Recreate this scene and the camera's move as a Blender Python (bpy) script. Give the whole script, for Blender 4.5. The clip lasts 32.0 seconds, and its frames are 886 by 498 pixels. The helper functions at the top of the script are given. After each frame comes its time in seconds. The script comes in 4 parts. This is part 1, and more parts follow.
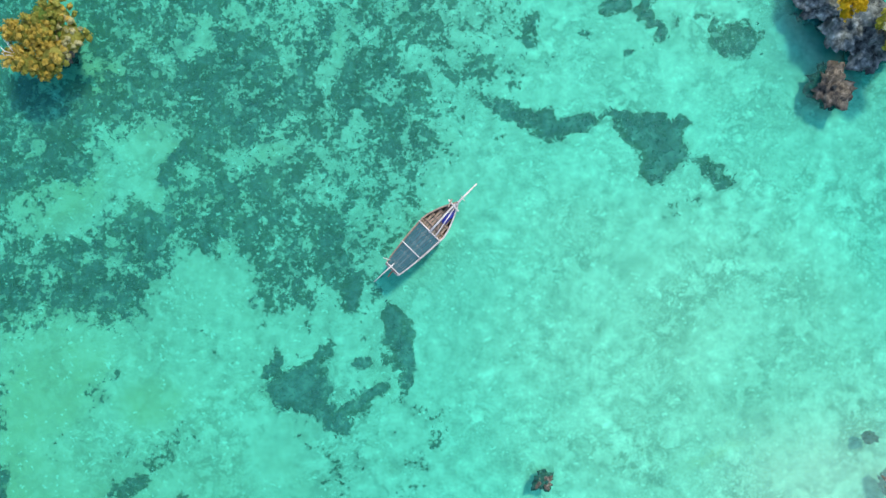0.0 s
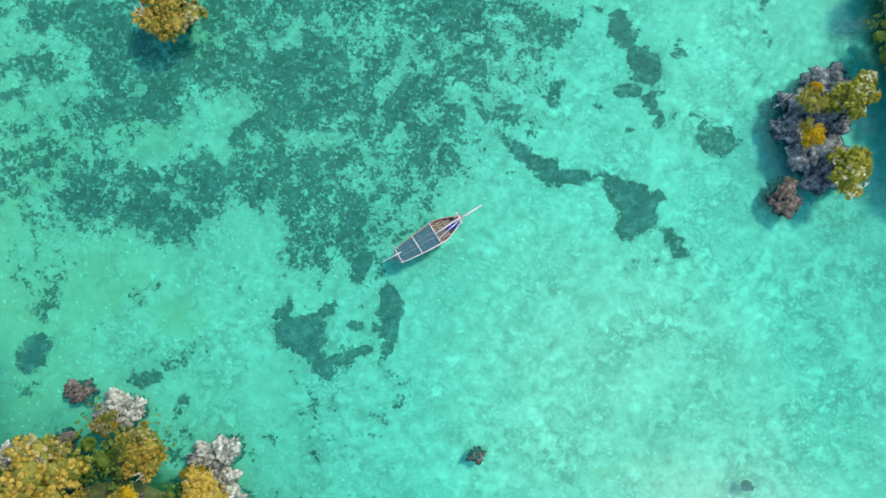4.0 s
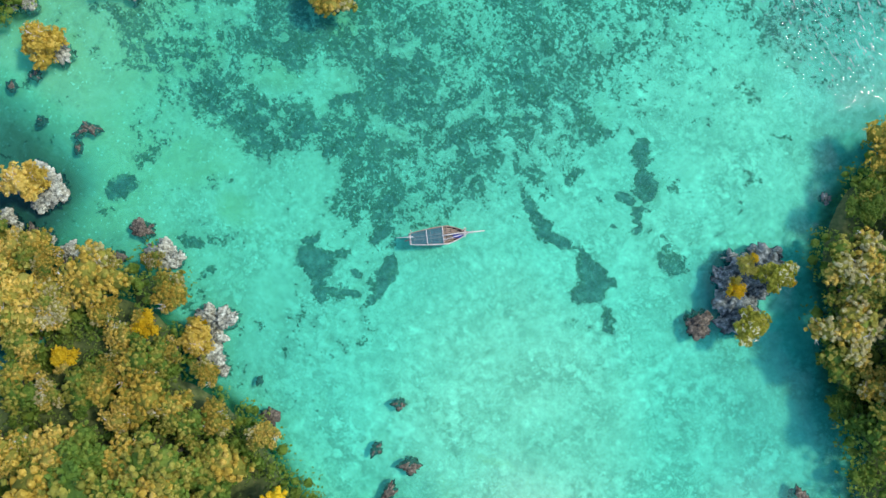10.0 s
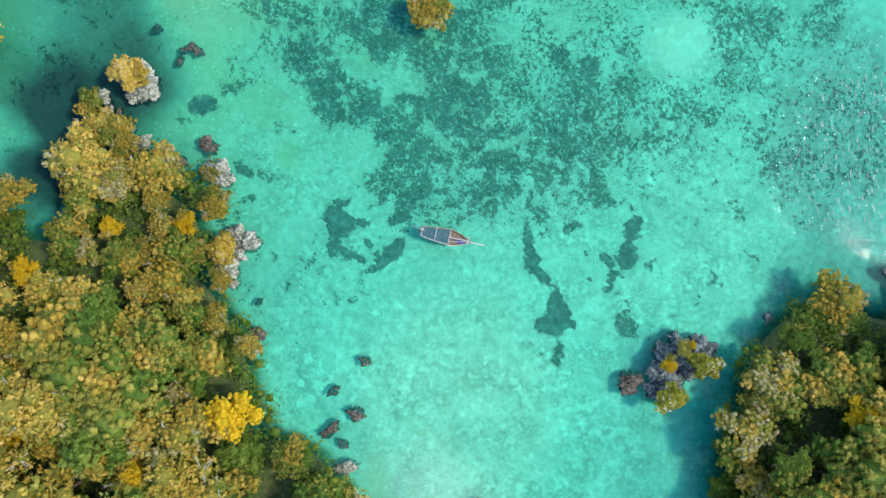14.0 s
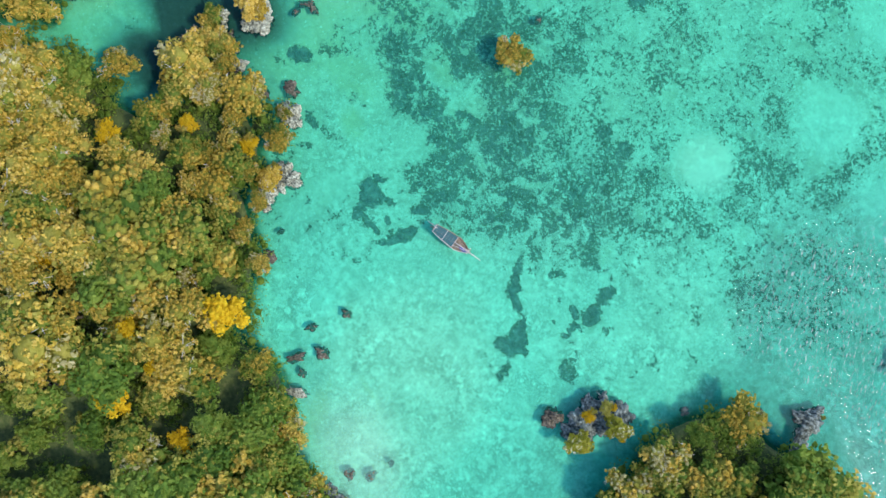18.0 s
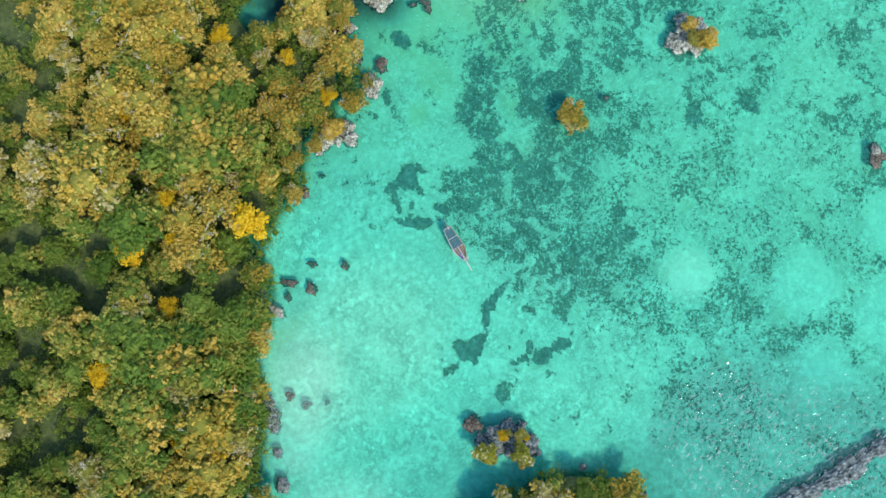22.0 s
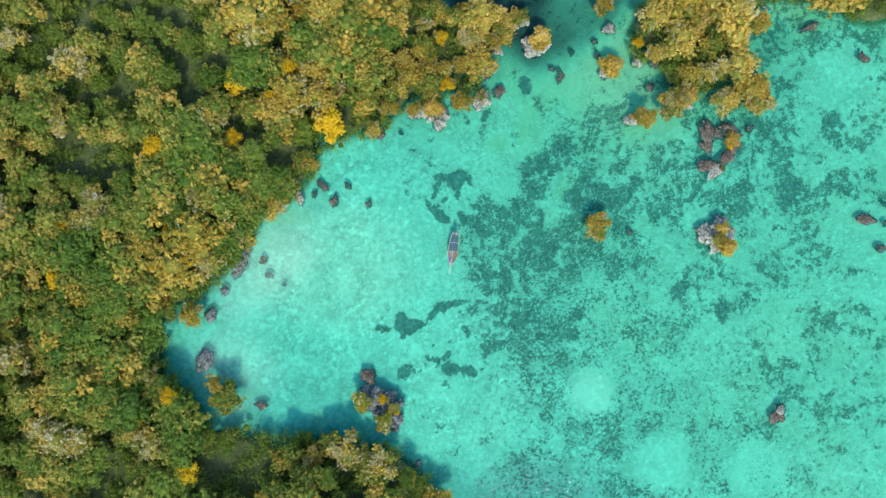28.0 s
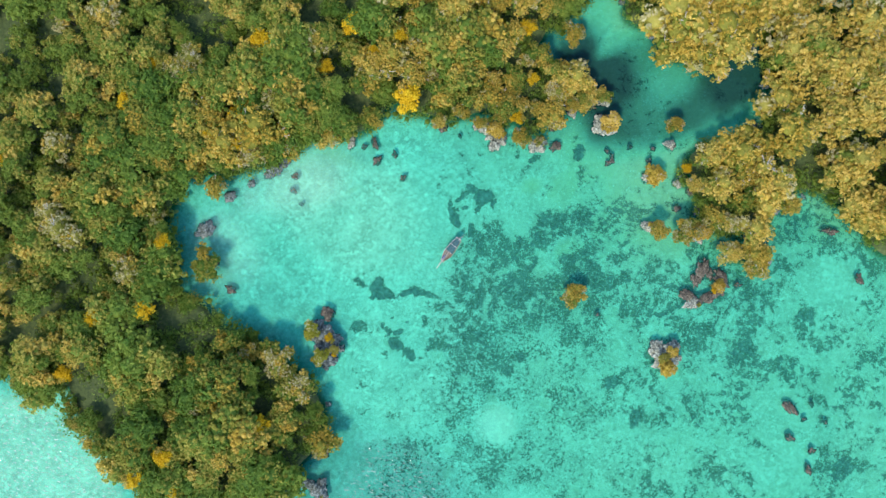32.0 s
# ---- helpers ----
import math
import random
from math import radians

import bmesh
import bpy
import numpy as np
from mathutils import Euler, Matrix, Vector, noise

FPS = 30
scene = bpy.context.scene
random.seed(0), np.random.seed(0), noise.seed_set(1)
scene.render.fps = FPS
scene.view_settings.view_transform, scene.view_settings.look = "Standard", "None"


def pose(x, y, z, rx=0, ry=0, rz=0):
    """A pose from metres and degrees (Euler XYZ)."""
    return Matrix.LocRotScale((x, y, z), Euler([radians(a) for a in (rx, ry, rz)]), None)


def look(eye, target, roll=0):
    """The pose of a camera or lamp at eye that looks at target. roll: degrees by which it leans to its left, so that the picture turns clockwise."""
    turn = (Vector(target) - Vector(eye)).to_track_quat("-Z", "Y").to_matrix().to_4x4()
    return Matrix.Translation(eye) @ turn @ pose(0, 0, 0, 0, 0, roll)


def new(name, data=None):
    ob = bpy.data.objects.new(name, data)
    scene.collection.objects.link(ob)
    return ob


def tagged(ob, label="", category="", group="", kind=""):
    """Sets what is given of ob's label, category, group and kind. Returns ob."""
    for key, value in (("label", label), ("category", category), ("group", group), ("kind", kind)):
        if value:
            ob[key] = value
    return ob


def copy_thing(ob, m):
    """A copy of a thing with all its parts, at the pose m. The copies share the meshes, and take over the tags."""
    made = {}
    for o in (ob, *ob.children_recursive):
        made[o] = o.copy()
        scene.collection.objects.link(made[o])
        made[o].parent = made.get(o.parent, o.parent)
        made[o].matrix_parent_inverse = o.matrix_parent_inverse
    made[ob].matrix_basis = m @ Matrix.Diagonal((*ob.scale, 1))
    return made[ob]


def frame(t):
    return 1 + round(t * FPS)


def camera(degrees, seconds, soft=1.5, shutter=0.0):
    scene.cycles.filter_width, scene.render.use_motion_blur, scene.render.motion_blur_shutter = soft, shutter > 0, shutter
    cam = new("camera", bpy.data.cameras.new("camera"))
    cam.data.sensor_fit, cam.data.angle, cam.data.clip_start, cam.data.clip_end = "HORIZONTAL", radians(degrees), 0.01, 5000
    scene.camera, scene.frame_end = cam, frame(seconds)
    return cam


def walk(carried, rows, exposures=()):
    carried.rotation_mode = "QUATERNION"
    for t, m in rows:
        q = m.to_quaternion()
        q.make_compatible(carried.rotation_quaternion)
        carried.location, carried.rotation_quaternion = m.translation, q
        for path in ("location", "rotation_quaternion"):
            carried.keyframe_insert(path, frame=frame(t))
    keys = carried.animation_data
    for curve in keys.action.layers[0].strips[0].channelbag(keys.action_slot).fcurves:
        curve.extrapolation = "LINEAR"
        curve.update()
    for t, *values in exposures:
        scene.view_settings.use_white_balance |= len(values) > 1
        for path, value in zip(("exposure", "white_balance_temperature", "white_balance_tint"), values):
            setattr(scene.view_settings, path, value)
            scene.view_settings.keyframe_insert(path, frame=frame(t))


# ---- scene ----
cam = camera(66.4, 32.0)
# seconds, x, y, height, tilt, lean, turn of a drone that looks straight down
ROWS = [
    (0.0, 0.01, 0.01, 55.49, -0.58, 0.41, 0.02),
    (1.0, 0.23, -0.04, 58.39, -0.40, 0.59, 3.38),
    (2.0, 0.43, -0.09, 61.42, -0.23, 0.74, 6.78),
    (3.0, 0.61, -0.14, 64.54, -0.08, 0.87, 10.27),
    (4.0, 0.74, -0.19, 67.73, 0.05, 0.95, 13.90),
    (5.0, 0.83, -0.23, 70.94, 0.16, 0.98, 17.71),
    (6.0, 0.90, -0.28, 74.17, 0.26, 0.97, 21.69),
    (7.0, 0.98, -0.34, 77.45, 0.37, 0.94, 25.82),
    (8.0, 1.12, -0.43, 80.79, 0.51, 0.91, 30.09),
    (9.0, 1.32, -0.55, 84.21, 0.69, 0.90, 34.50),
    (10.0, 1.55, -0.68, 87.70, 0.89, 0.90, 39.04),
    (11.0, 1.76, -0.82, 91.26, 1.06, 0.88, 43.72),
    (12.0, 1.89, -0.95, 94.89, 1.18, 0.81, 48.56),
    (13.0, 1.91, -1.04, 98.59, 1.21, 0.69, 53.55),
    (14.0, 1.85, -1.10, 102.34, 1.19, 0.55, 58.70),
    (15.0, 1.76, -1.12, 106.16, 1.14, 0.43, 64.02),
    (16.0, 1.69, -1.08, 110.04, 1.10, 0.35, 69.50),
    (17.0, 1.70, -0.98, 113.98, 1.09, 0.36, 75.15),
    (18.0, 1.77, -0.82, 117.95, 1.11, 0.42, 80.94),
    (19.0, 1.92, -0.57, 121.91, 1.18, 0.51, 86.84),
    (20.0, 2.15, -0.24, 125.84, 1.27, 0.61, 92.83),
    (21.0, 2.44, 0.18, 129.69, 1.41, 0.68, 98.89),
    (22.0, 2.78, 0.68, 133.50, 1.57, 0.71, 105.01),
    (23.0, 3.16, 1.23, 137.32, 1.75, 0.69, 111.21),
    (24.0, 3.56, 1.81, 141.22, 1.95, 0.61, 117.50),
    (25.0, 3.95, 2.41, 145.24, 2.14, 0.44, 123.89),
    (26.0, 4.32, 3.01, 149.36, 2.33, 0.22, 130.40),
    (27.0, 4.66, 3.63, 153.54, 2.48, -0.04, 137.07),
    (28.0, 4.94, 4.28, 157.75, 2.59, -0.33, 143.92),
    (29.0, 5.15, 4.95, 161.93, 2.64, -0.63, 150.97),
    (30.0, 5.30, 5.64, 166.11, 2.64, -0.92, 158.19),
    (31.0, 5.41, 6.34, 170.32, 2.61, -1.23, 165.50),
    (32.0, 5.51, 7.05, 174.60, 2.56, -1.53, 172.88),
]
walk(cam, [(t, pose(x, y, z, a, b, c)) for t, x, y, z, a, b, c in ROWS], [(0.0, 0.81), (32.0, 0.81)])

# ---- sky, sun ----
SUN_ELEVATION, SUN_AZIMUTH = 51.0, 56.0  # degrees; azimuth from +x towards +y
world = bpy.data.worlds.new("world")
scene.world = world
world.use_nodes = True
wn, wl = world.node_tree.nodes, world.node_tree.links
sky = wn.new("ShaderNodeTexSky")
sky.sky_type, sky.sun_disc = "NISHITA", False
sky.sun_elevation, sky.sun_rotation = radians(SUN_ELEVATION), radians(90 - SUN_AZIMUTH)
sky.air_density, sky.dust_density = 1.0, 0.7
wn["Background"].inputs[1].default_value = 0.23
wl.new(sky.outputs[0], wn["Background"].inputs[0])
sun = new("sun", bpy.data.lights.new("sun", "SUN"))
sun.data.energy, sun.data.angle, sun.data.color = 1.85, radians(6), (1.0, 0.905, 0.71)
sun.matrix_world = look((0, 0, 0), (-math.cos(radians(SUN_AZIMUTH)) * math.cos(radians(SUN_ELEVATION)),
                                    -math.sin(radians(SUN_AZIMUTH)) * math.cos(radians(SUN_ELEVATION)), -math.sin(radians(SUN_ELEVATION))))

# ---- noise on arrays ----
TABLES = np.random.RandomState(5).rand(8, 256, 256)


def value_noise(x, y, size, seed=0):
    """Smooth noise from 0 to 1, with features of that size in metres."""
    t = TABLES[seed % 8]
    u, v = x / size + 37.3 * seed + 1000, y / size + 11.7 * seed + 1000
    i, j = np.floor(u).astype(int), np.floor(v).astype(int)
    a, b = u - i, v - j
    a, b = a * a * (3 - 2 * a), b * b * (3 - 2 * b)
    i, j, k, l = i % 256, j % 256, (i + 1) % 256, (j + 1) % 256
    return (t[i, j] * (1 - a) + t[k, j] * a) * (1 - b) + (t[i, l] * (1 - a) + t[k, l] * a) * b


def fractal(x, y, size, seed=0, octaves=4, rough=0.55):
    total, amp, norm = 0, 1.0, 0.0
    for n in range(octaves):
        total = total + amp * value_noise(x, y, size / 2 ** n, seed + n)
        norm += amp
        amp *= rough
    return total / norm


def smooth(a, b, x):
    u = np.clip((x - a) / (b - a), 0, 1)
    return u * u * (3 - 2 * u)


# ---- materials ----
def material(name):
    m = bpy.data.materials.new(name)
    m.use_nodes = True
    n, l = m.node_tree.nodes, m.node_tree.links
    return m, n, l, n["Principled BSDF"]


def ramp(n, l, fac, stops):
    r = n.new("ShaderNodeValToRGB")
    while len(r.color_ramp.elements) < len(stops):
        r.color_ramp.elements.new(0.5)
    for e, (p, c) in zip(r.color_ramp.elements, stops):
        e.position, e.color = p, (*c, 1)
    l.new(fac, r.inputs[0])
    return r.outputs[0]


def tex(n, l, size, detail=4, rough=0.55, warp=0.0, stretch=None):
    """Noise with features of that size in metres, in the object's own space."""
    c = n.new("ShaderNodeTexCoord").outputs["Object"]
    if stretch:
        mp = n.new("ShaderNodeMapping")
        mp.inputs["Scale"].default_value = stretch
        l.new(c, mp.inputs[0])
        c = mp.outputs[0]
    t = n.new("ShaderNodeTexNoise")
    t.inputs["Scale"].default_value, t.inputs["Detail"].default_value, t.inputs["Roughness"].default_value = 1 / size, detail, rough
    t.inputs["Distortion"].default_value = warp
    l.new(c, t.inputs["Vector"])
    return t.outputs["Fac"]


def maths(n, l, op, a, b=None, clamp=False):
    m = n.new("ShaderNodeMath")
    m.operation, m.use_clamp = op, clamp
    for k, v in enumerate((a, b)):
        if v is None:
            continue
        if isinstance(v, (int, float)):
            m.inputs[k].default_value = v
        else:
            l.new(v, m.inputs[k])
    return m.outputs[0]


def mix(n, l, fac, a, b, blend="MIX"):
    m = n.new("ShaderNodeMix")
    m.data_type, m.blend_type = "RGBA", blend
    for k, v in ((0, fac), (6, a), (7, b)):
        if isinstance(v, (int, float)):
            m.inputs[k].default_value = v
        elif isinstance(v, tuple):
            m.inputs[k].default_value = (*v, 1)
        else:
            l.new(v, m.inputs[k])
    return m.outputs[2]


def bump(n, l, height, strength, distance, to):
    b = n.new("ShaderNodeBump")
    b.inputs["Strength"].default_value, b.inputs["Distance"].default_value = strength, distance
    l.new(height, b.inputs["Height"])
    l.new(b.outputs[0], to.inputs["Normal"])


def attribute(n, name):
    a = n.new("ShaderNodeAttribute")
    a.attribute_name = name
    return a.outputs["Fac"]


def leaf_material(name, low, mid, high):
    m, n, l, p = material(name)
    g = n.new("ShaderNodeNewGeometry").outputs["Random Per Island"]
    o = n.new("ShaderNodeObjectInfo").outputs["Random"]
    patch, speck = tex(n, l, 1.4, 3), tex(n, l, 0.22, 3, 0.6)
    v = maths(n, l, "ADD", maths(n, l, "MULTIPLY", g, 0.26), maths(n, l, "MULTIPLY", patch, 0.58))
    v = maths(n, l, "ADD", v, maths(n, l, "MULTIPLY", speck, 0.32))
    v = maths(n, l, "ADD", v, maths(n, l, "MULTIPLY", maths(n, l, "SUBTRACT", o, 0.5), 0.22))
    col = ramp(n, l, v, [(0.22, low), (0.52, mid), (0.82, high)])
    l.new(col, p.inputs["Base Color"])
    p.inputs["Roughness"].default_value = 0.6
    p.inputs["Specular IOR Level"].default_value = 0.2
    bump(n, l, maths(n, l, "ADD", speck, maths(n, l, "MULTIPLY", tex(n, l, 0.7, 3), 2.5)), 1.0, 0.3, p)
    t = n.new("ShaderNodeBsdfTranslucent")
    l.new(col, t.inputs[0])
    s = n.new("ShaderNodeMixShader")
    s.inputs[0].default_value = 0.44
    l.new(p.outputs[0], s.inputs[1])
    l.new(t.outputs[0], s.inputs[2])
    l.new(s.outputs[0], n["Material Output"].inputs[0])
    return m


LEAF = {
    "ochre": leaf_material("ochre_leaves", (0.26, 0.19, 0.022), (0.56, 0.40, 0.058), (0.82, 0.62, 0.165)),
    "olive": leaf_material("olive_leaves", (0.13, 0.155, 0.022), (0.30, 0.295, 0.044), (0.55, 0.49, 0.11)),
    "silver": leaf_material("silvery_leaves", (0.21, 0.20, 0.066), (0.46, 0.415, 0.17), (0.74, 0.66, 0.37)),
    "green": leaf_material("green_leaves", (0.05, 0.125, 0.02), (0.128, 0.228, 0.03), (0.285, 0.36, 0.06)),
    "yellow": leaf_material("golden_yellow_leaves", (0.36, 0.24, 0.008), (0.76, 0.50, 0.013), (0.94, 0.70, 0.04)),
}
# the foliage of a tree's boughs, by its kind, and of the lower leaves, mostly darker and greener
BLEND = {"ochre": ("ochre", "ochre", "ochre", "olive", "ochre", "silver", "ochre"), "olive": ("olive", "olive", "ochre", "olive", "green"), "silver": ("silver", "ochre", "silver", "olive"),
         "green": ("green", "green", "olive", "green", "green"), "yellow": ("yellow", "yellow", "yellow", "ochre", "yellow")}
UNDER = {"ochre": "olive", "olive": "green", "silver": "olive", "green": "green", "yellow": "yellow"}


def bark_material(name, a, b):
    m, n, l, p = material(name)
    t = tex(n, l, 0.12, 5, stretch=(1, 1, 0.25))
    l.new(ramp(n, l, t, [(0.3, a), (0.7, b)]), p.inputs["Base Color"])
    p.inputs["Roughness"].default_value = 0.85
    bump(n, l, t, 0.5, 0.02, p)
    return m


BARK = bark_material("bark", (0.06, 0.045, 0.03), (0.16, 0.13, 0.10))
BARE = bark_material("bleached_branch", (0.42, 0.39, 0.35), (0.72, 0.68, 0.62))


def rock_material(name, dark, mid, light, algae):
    m, n, l, p = material(name)
    big, fine = tex(n, l, 1.1, 5, 0.6), tex(n, l, 0.16, 5, 0.65)
    pits = n.new("ShaderNodeTexVoronoi")
    pits.inputs["Scale"].default_value = 3.4
    l.new(n.new("ShaderNodeTexCoord").outputs["Object"], pits.inputs["Vector"])
    v = maths(n, l, "ADD", maths(n, l, "MULTIPLY", big, 0.4), maths(n, l, "MULTIPLY", fine, 0.6))
    v = maths(n, l, "ADD", v, maths(n, l, "MULTIPLY", maths(n, l, "SUBTRACT", 0.42, pits.outputs["Distance"]), 0.2))
    col = ramp(n, l, v, [(0.38, dark), (0.5, mid), (0.63, light)])
    spots = ramp(n, l, tex(n, l, 0.55, 4, 0.7), [(0.52, (0, 0, 0)), (0.62, (1, 1, 1))])
    l.new(mix(n, l, maths(n, l, "MULTIPLY", spots, 0.5), col, algae), p.inputs["Base Color"])
    p.inputs["Roughness"].default_value = 0.92
    bump(n, l, fine, 0.9, 0.12, p)
    return m


ROCK_GREY = rock_material("weathered_limestone", (0.03, 0.04, 0.038), (0.13, 0.16, 0.15), (0.33, 0.37, 0.355), (0.07, 0.085, 0.06))
ROCK_PALE = rock_material("pale_limestone", (0.055, 0.062, 0.05), (0.26, 0.275, 0.215), (0.57, 0.60, 0.49), (0.15, 0.135, 0.08))
ROCK_BROWN = rock_material("brown_rock", (0.024, 0.022, 0.018), (0.105, 0.088, 0.062), (0.26, 0.23, 0.18), (0.06, 0.058, 0.034))

# seabed: sand with seagrass, by the density laid into the mesh
SEABED, n, l, p = material("seabed")
dens, silt, litter = attribute(n, "grass"), attribute(n, "silt"), attribute(n, "land")
broad, fine, grain = tex(n, l, 4.4, 5, 0.62, 0.6), tex(n, l, 1.35, 5, 0.62, 0.5), tex(n, l, 0.36, 2, 0.5)
clump = maths(n, l, "ADD", maths(n, l, "MULTIPLY", broad, 0.46), maths(n, l, "ADD", maths(n, l, "MULTIPLY", fine, 0.38), maths(n, l, "MULTIPLY", grain, 0.16)))
speckle = attribute(n, "speckle")
small = maths(n, l, "ADD", maths(n, l, "MULTIPLY", broad, 0.22), maths(n, l, "ADD", maths(n, l, "MULTIPLY", tex(n, l, 0.8, 4, 0.6, 0.4), 0.52), maths(n, l, "MULTIPLY", grain, 0.26)))
clump = maths(n, l, "ADD", maths(n, l, "MULTIPLY", clump, maths(n, l, "SUBTRACT", 1.0, speckle)), maths(n, l, "MULTIPLY", small, speckle))
hole = maths(n, l, "MULTIPLY", maths(n, l, "MULTIPLY", maths(n, l, "SUBTRACT", tex(n, l, 5.0, 4, 0.58, 0.3), 0.54), 14.0, True), maths(n, l, "SUBTRACT", 1.0, dens, True))
thick = maths(n, l, "SUBTRACT", maths(n, l, "MULTIPLY", dens, 0.42), maths(n, l, "MULTIPLY", hole, 0.15))
edge = maths(n, l, "SUBTRACT", clump, maths(n, l, "SUBTRACT", 0.70, thick))
hard = maths(n, l, "MULTIPLY", maths(n, l, "MULTIPLY", edge, 26.0, True), maths(n, l, "ADD", 0.92, maths(n, l, "MULTIPLY", maths(n, l, "SUBTRACT", dens, 0.55, True), 0.7)))
thin = maths(n, l, "MULTIPLY", maths(n, l, "MULTIPLY", maths(n, l, "ADD", edge, 0.08), 6.0, True), 0.24)
specks = maths(n, l, "MULTIPLY", maths(n, l, "MULTIPLY", maths(n, l, "SUBTRACT", tex(n, l, 0.6, 3, 0.6), 0.55), 16.0, True), maths(n, l, "SUBTRACT", 1.15, dens, True))
grass = maths(n, l, "MULTIPLY", maths(n, l, "MAXIMUM", hard, thin), maths(n, l, "SUBTRACT", 1.0, specks))
soft = tex(n, l, 6.0, 6, 0.66)
crinkle = tex(n, l, 1.3, 7, 0.74, 0.0)
sand = ramp(n, l, maths(n, l, "ADD", maths(n, l, "MULTIPLY", soft, 0.32), maths(n, l, "MULTIPLY", crinkle, 0.68)),
            [(0.34, (0.34, 0.34, 0.26)), (0.46, (0.53, 0.50, 0.40)), (0.56, (0.68, 0.64, 0.52)), (0.68, (0.90, 0.87, 0.74))])
vein = maths(n, l, "SUBTRACT", 1.0, maths(n, l, "MULTIPLY", maths(n, l, "ABSOLUTE", maths(n, l, "SUBTRACT", tex(n, l, 2.6, 6, 0.7, 0.2), 0.5)), 16.0, True))
vein = maths(n, l, "MULTIPLY", vein, maths(n, l, "MULTIPLY", maths(n, l, "SUBTRACT", tex(n, l, 7.0, 4, 0.6), 0.42), 5.0, True))
sand = mix(n, l, maths(n, l, "MULTIPLY", vein, 0.75), sand, (0.24, 0.25, 0.19))
white = maths(n, l, "MULTIPLY", maths(n, l, "SUBTRACT", tex(n, l, 3.2, 6, 0.75), 0.54), 6.0, True)
sand = mix(n, l, maths(n, l, "MULTIPLY", white, 0.5), sand, (0.90, 0.87, 0.74))
cloud = maths(n, l, "MULTIPLY", maths(n, l, "SUBTRACT", tex(n, l, 11.0, 5, 0.6, 0.4), 0.50), 5.0, True)
sand = mix(n, l, maths(n, l, "MULTIPLY", cloud, 0.45), sand, (0.40, 0.40, 0.31))
sand = mix(n, l, maths(n, l, "MULTIPLY", dens, 0.14, True), sand, (0.40, 0.41, 0.31))
sand = mix(n, l, maths(n, l, "MULTIPLY", attribute(n, "pale"), 0.42, True), sand, (0.84, 0.83, 0.72))
sand = mix(n, l, maths(n, l, "MULTIPLY", silt, maths(n, l, "ADD", 0.35, tex(n, l, 3.0, 5, 0.65))), sand, (0.48, 0.42, 0.22))
stain = maths(n, l, "MULTIPLY", maths(n, l, "SUBTRACT", tex(n, l, 5.0, 4, 0.6), 0.56), 6.0, True)
sand = mix(n, l, maths(n, l, "MULTIPLY", stain, maths(n, l, "MULTIPLY", dens, 0.9)), sand, (0.40, 0.37, 0.22))
weed = ramp(n, l, maths(n, l, "ADD", maths(n, l, "MULTIPLY", tex(n, l, 0.35, 4, 0.65), 0.5), maths(n, l, "MULTIPLY", tex(n, l, 3.0, 4, 0.6), 0.5)),
            [(0.38, (0.032, 0.06, 0.034)), (0.50, (0.068, 0.098, 0.058)), (0.62, (0.16, 0.18, 0.115))])
lawn = maths(n, l, "MULTIPLY", maths(n, l, "ADD", maths(n, l, "SUBTRACT", dens, 0.54), maths(n, l, "MULTIPLY", maths(n, l, "SUBTRACT", fine, 0.5), 1.5)), 2.3, True)
weed = mix(n, l, lawn, weed, ramp(n, l, tex(n, l, 1.1, 5, 0.65), [(0.36, (0.075, 0.10, 0.086)), (0.5, (0.13, 0.16, 0.14)), (0.64, (0.21, 0.24, 0.205))]))
floor_col = mix(n, l, maths(n, l, "MAXIMUM", grass, maths(n, l, "MULTIPLY", lawn, 0.76)), sand, weed)
shell = maths(n, l, "MULTIPLY", maths(n, l, "SUBTRACT", tex(n, l, 0.42, 2, 0.5), 0.64), 14.0, True)
shell = maths(n, l, "MULTIPLY", shell, maths(n, l, "SUBTRACT", 1.0, lawn))
floor_col = mix(n, l, maths(n, l, "MULTIPLY", shell, 0.55), floor_col, (0.88, 0.85, 0.72))
soil = ramp(n, l, tex(n, l, 0.8, 5, 0.65), [(0.35, (0.03, 0.052, 0.013)), (0.55, (0.062, 0.092, 0.022)), (0.7, (0.12, 0.125, 0.048))])
l.new(mix(n, l, litter, floor_col, soil), p.inputs["Base Color"])
p.inputs["Roughness"].default_value = 0.9
bump(n, l, clump, 0.3, 0.2, p)

# water: clear, tinted by its depth and by shade put into the tint, with a thin gloss
WATER, n, l, p = material("sea_water")
n.remove(p)
depth_shade, chop, milk = attribute(n, "depth_shade"), attribute(n, "chop"), attribute(n, "milk")
clear = n.new("ShaderNodeBsdfTransparent")
l.new(ramp(n, l, depth_shade, [(0.0, (0.43, 0.96, 0.85)), (0.35, (0.178, 0.90, 0.825)), (0.65, (0.09, 0.61, 0.62)), (1.0, (0.028, 0.165, 0.21))]), clear.inputs[0])
gloss = n.new("ShaderNodeBsdfGlossy")
gloss.inputs["Roughness"].default_value = 0.015
waves = maths(n, l, "ADD", tex(n, l, 0.7, 4, 0.6, 0.5, (1.0, 0.55, 1)), maths(n, l, "MULTIPLY", tex(n, l, 2.4, 3, 0.5, 0.6, (1.0, 0.5, 1)), 1.5))
b = n.new("ShaderNodeBump")
b.inputs["Distance"].default_value = 0.35
l.new(maths(n, l, "ADD", maths(n, l, "MULTIPLY", chop, 0.9), 0.03), b.inputs["Strength"])
l.new(waves, b.inputs["Height"])
l.new(b.outputs[0], gloss.inputs["Normal"])
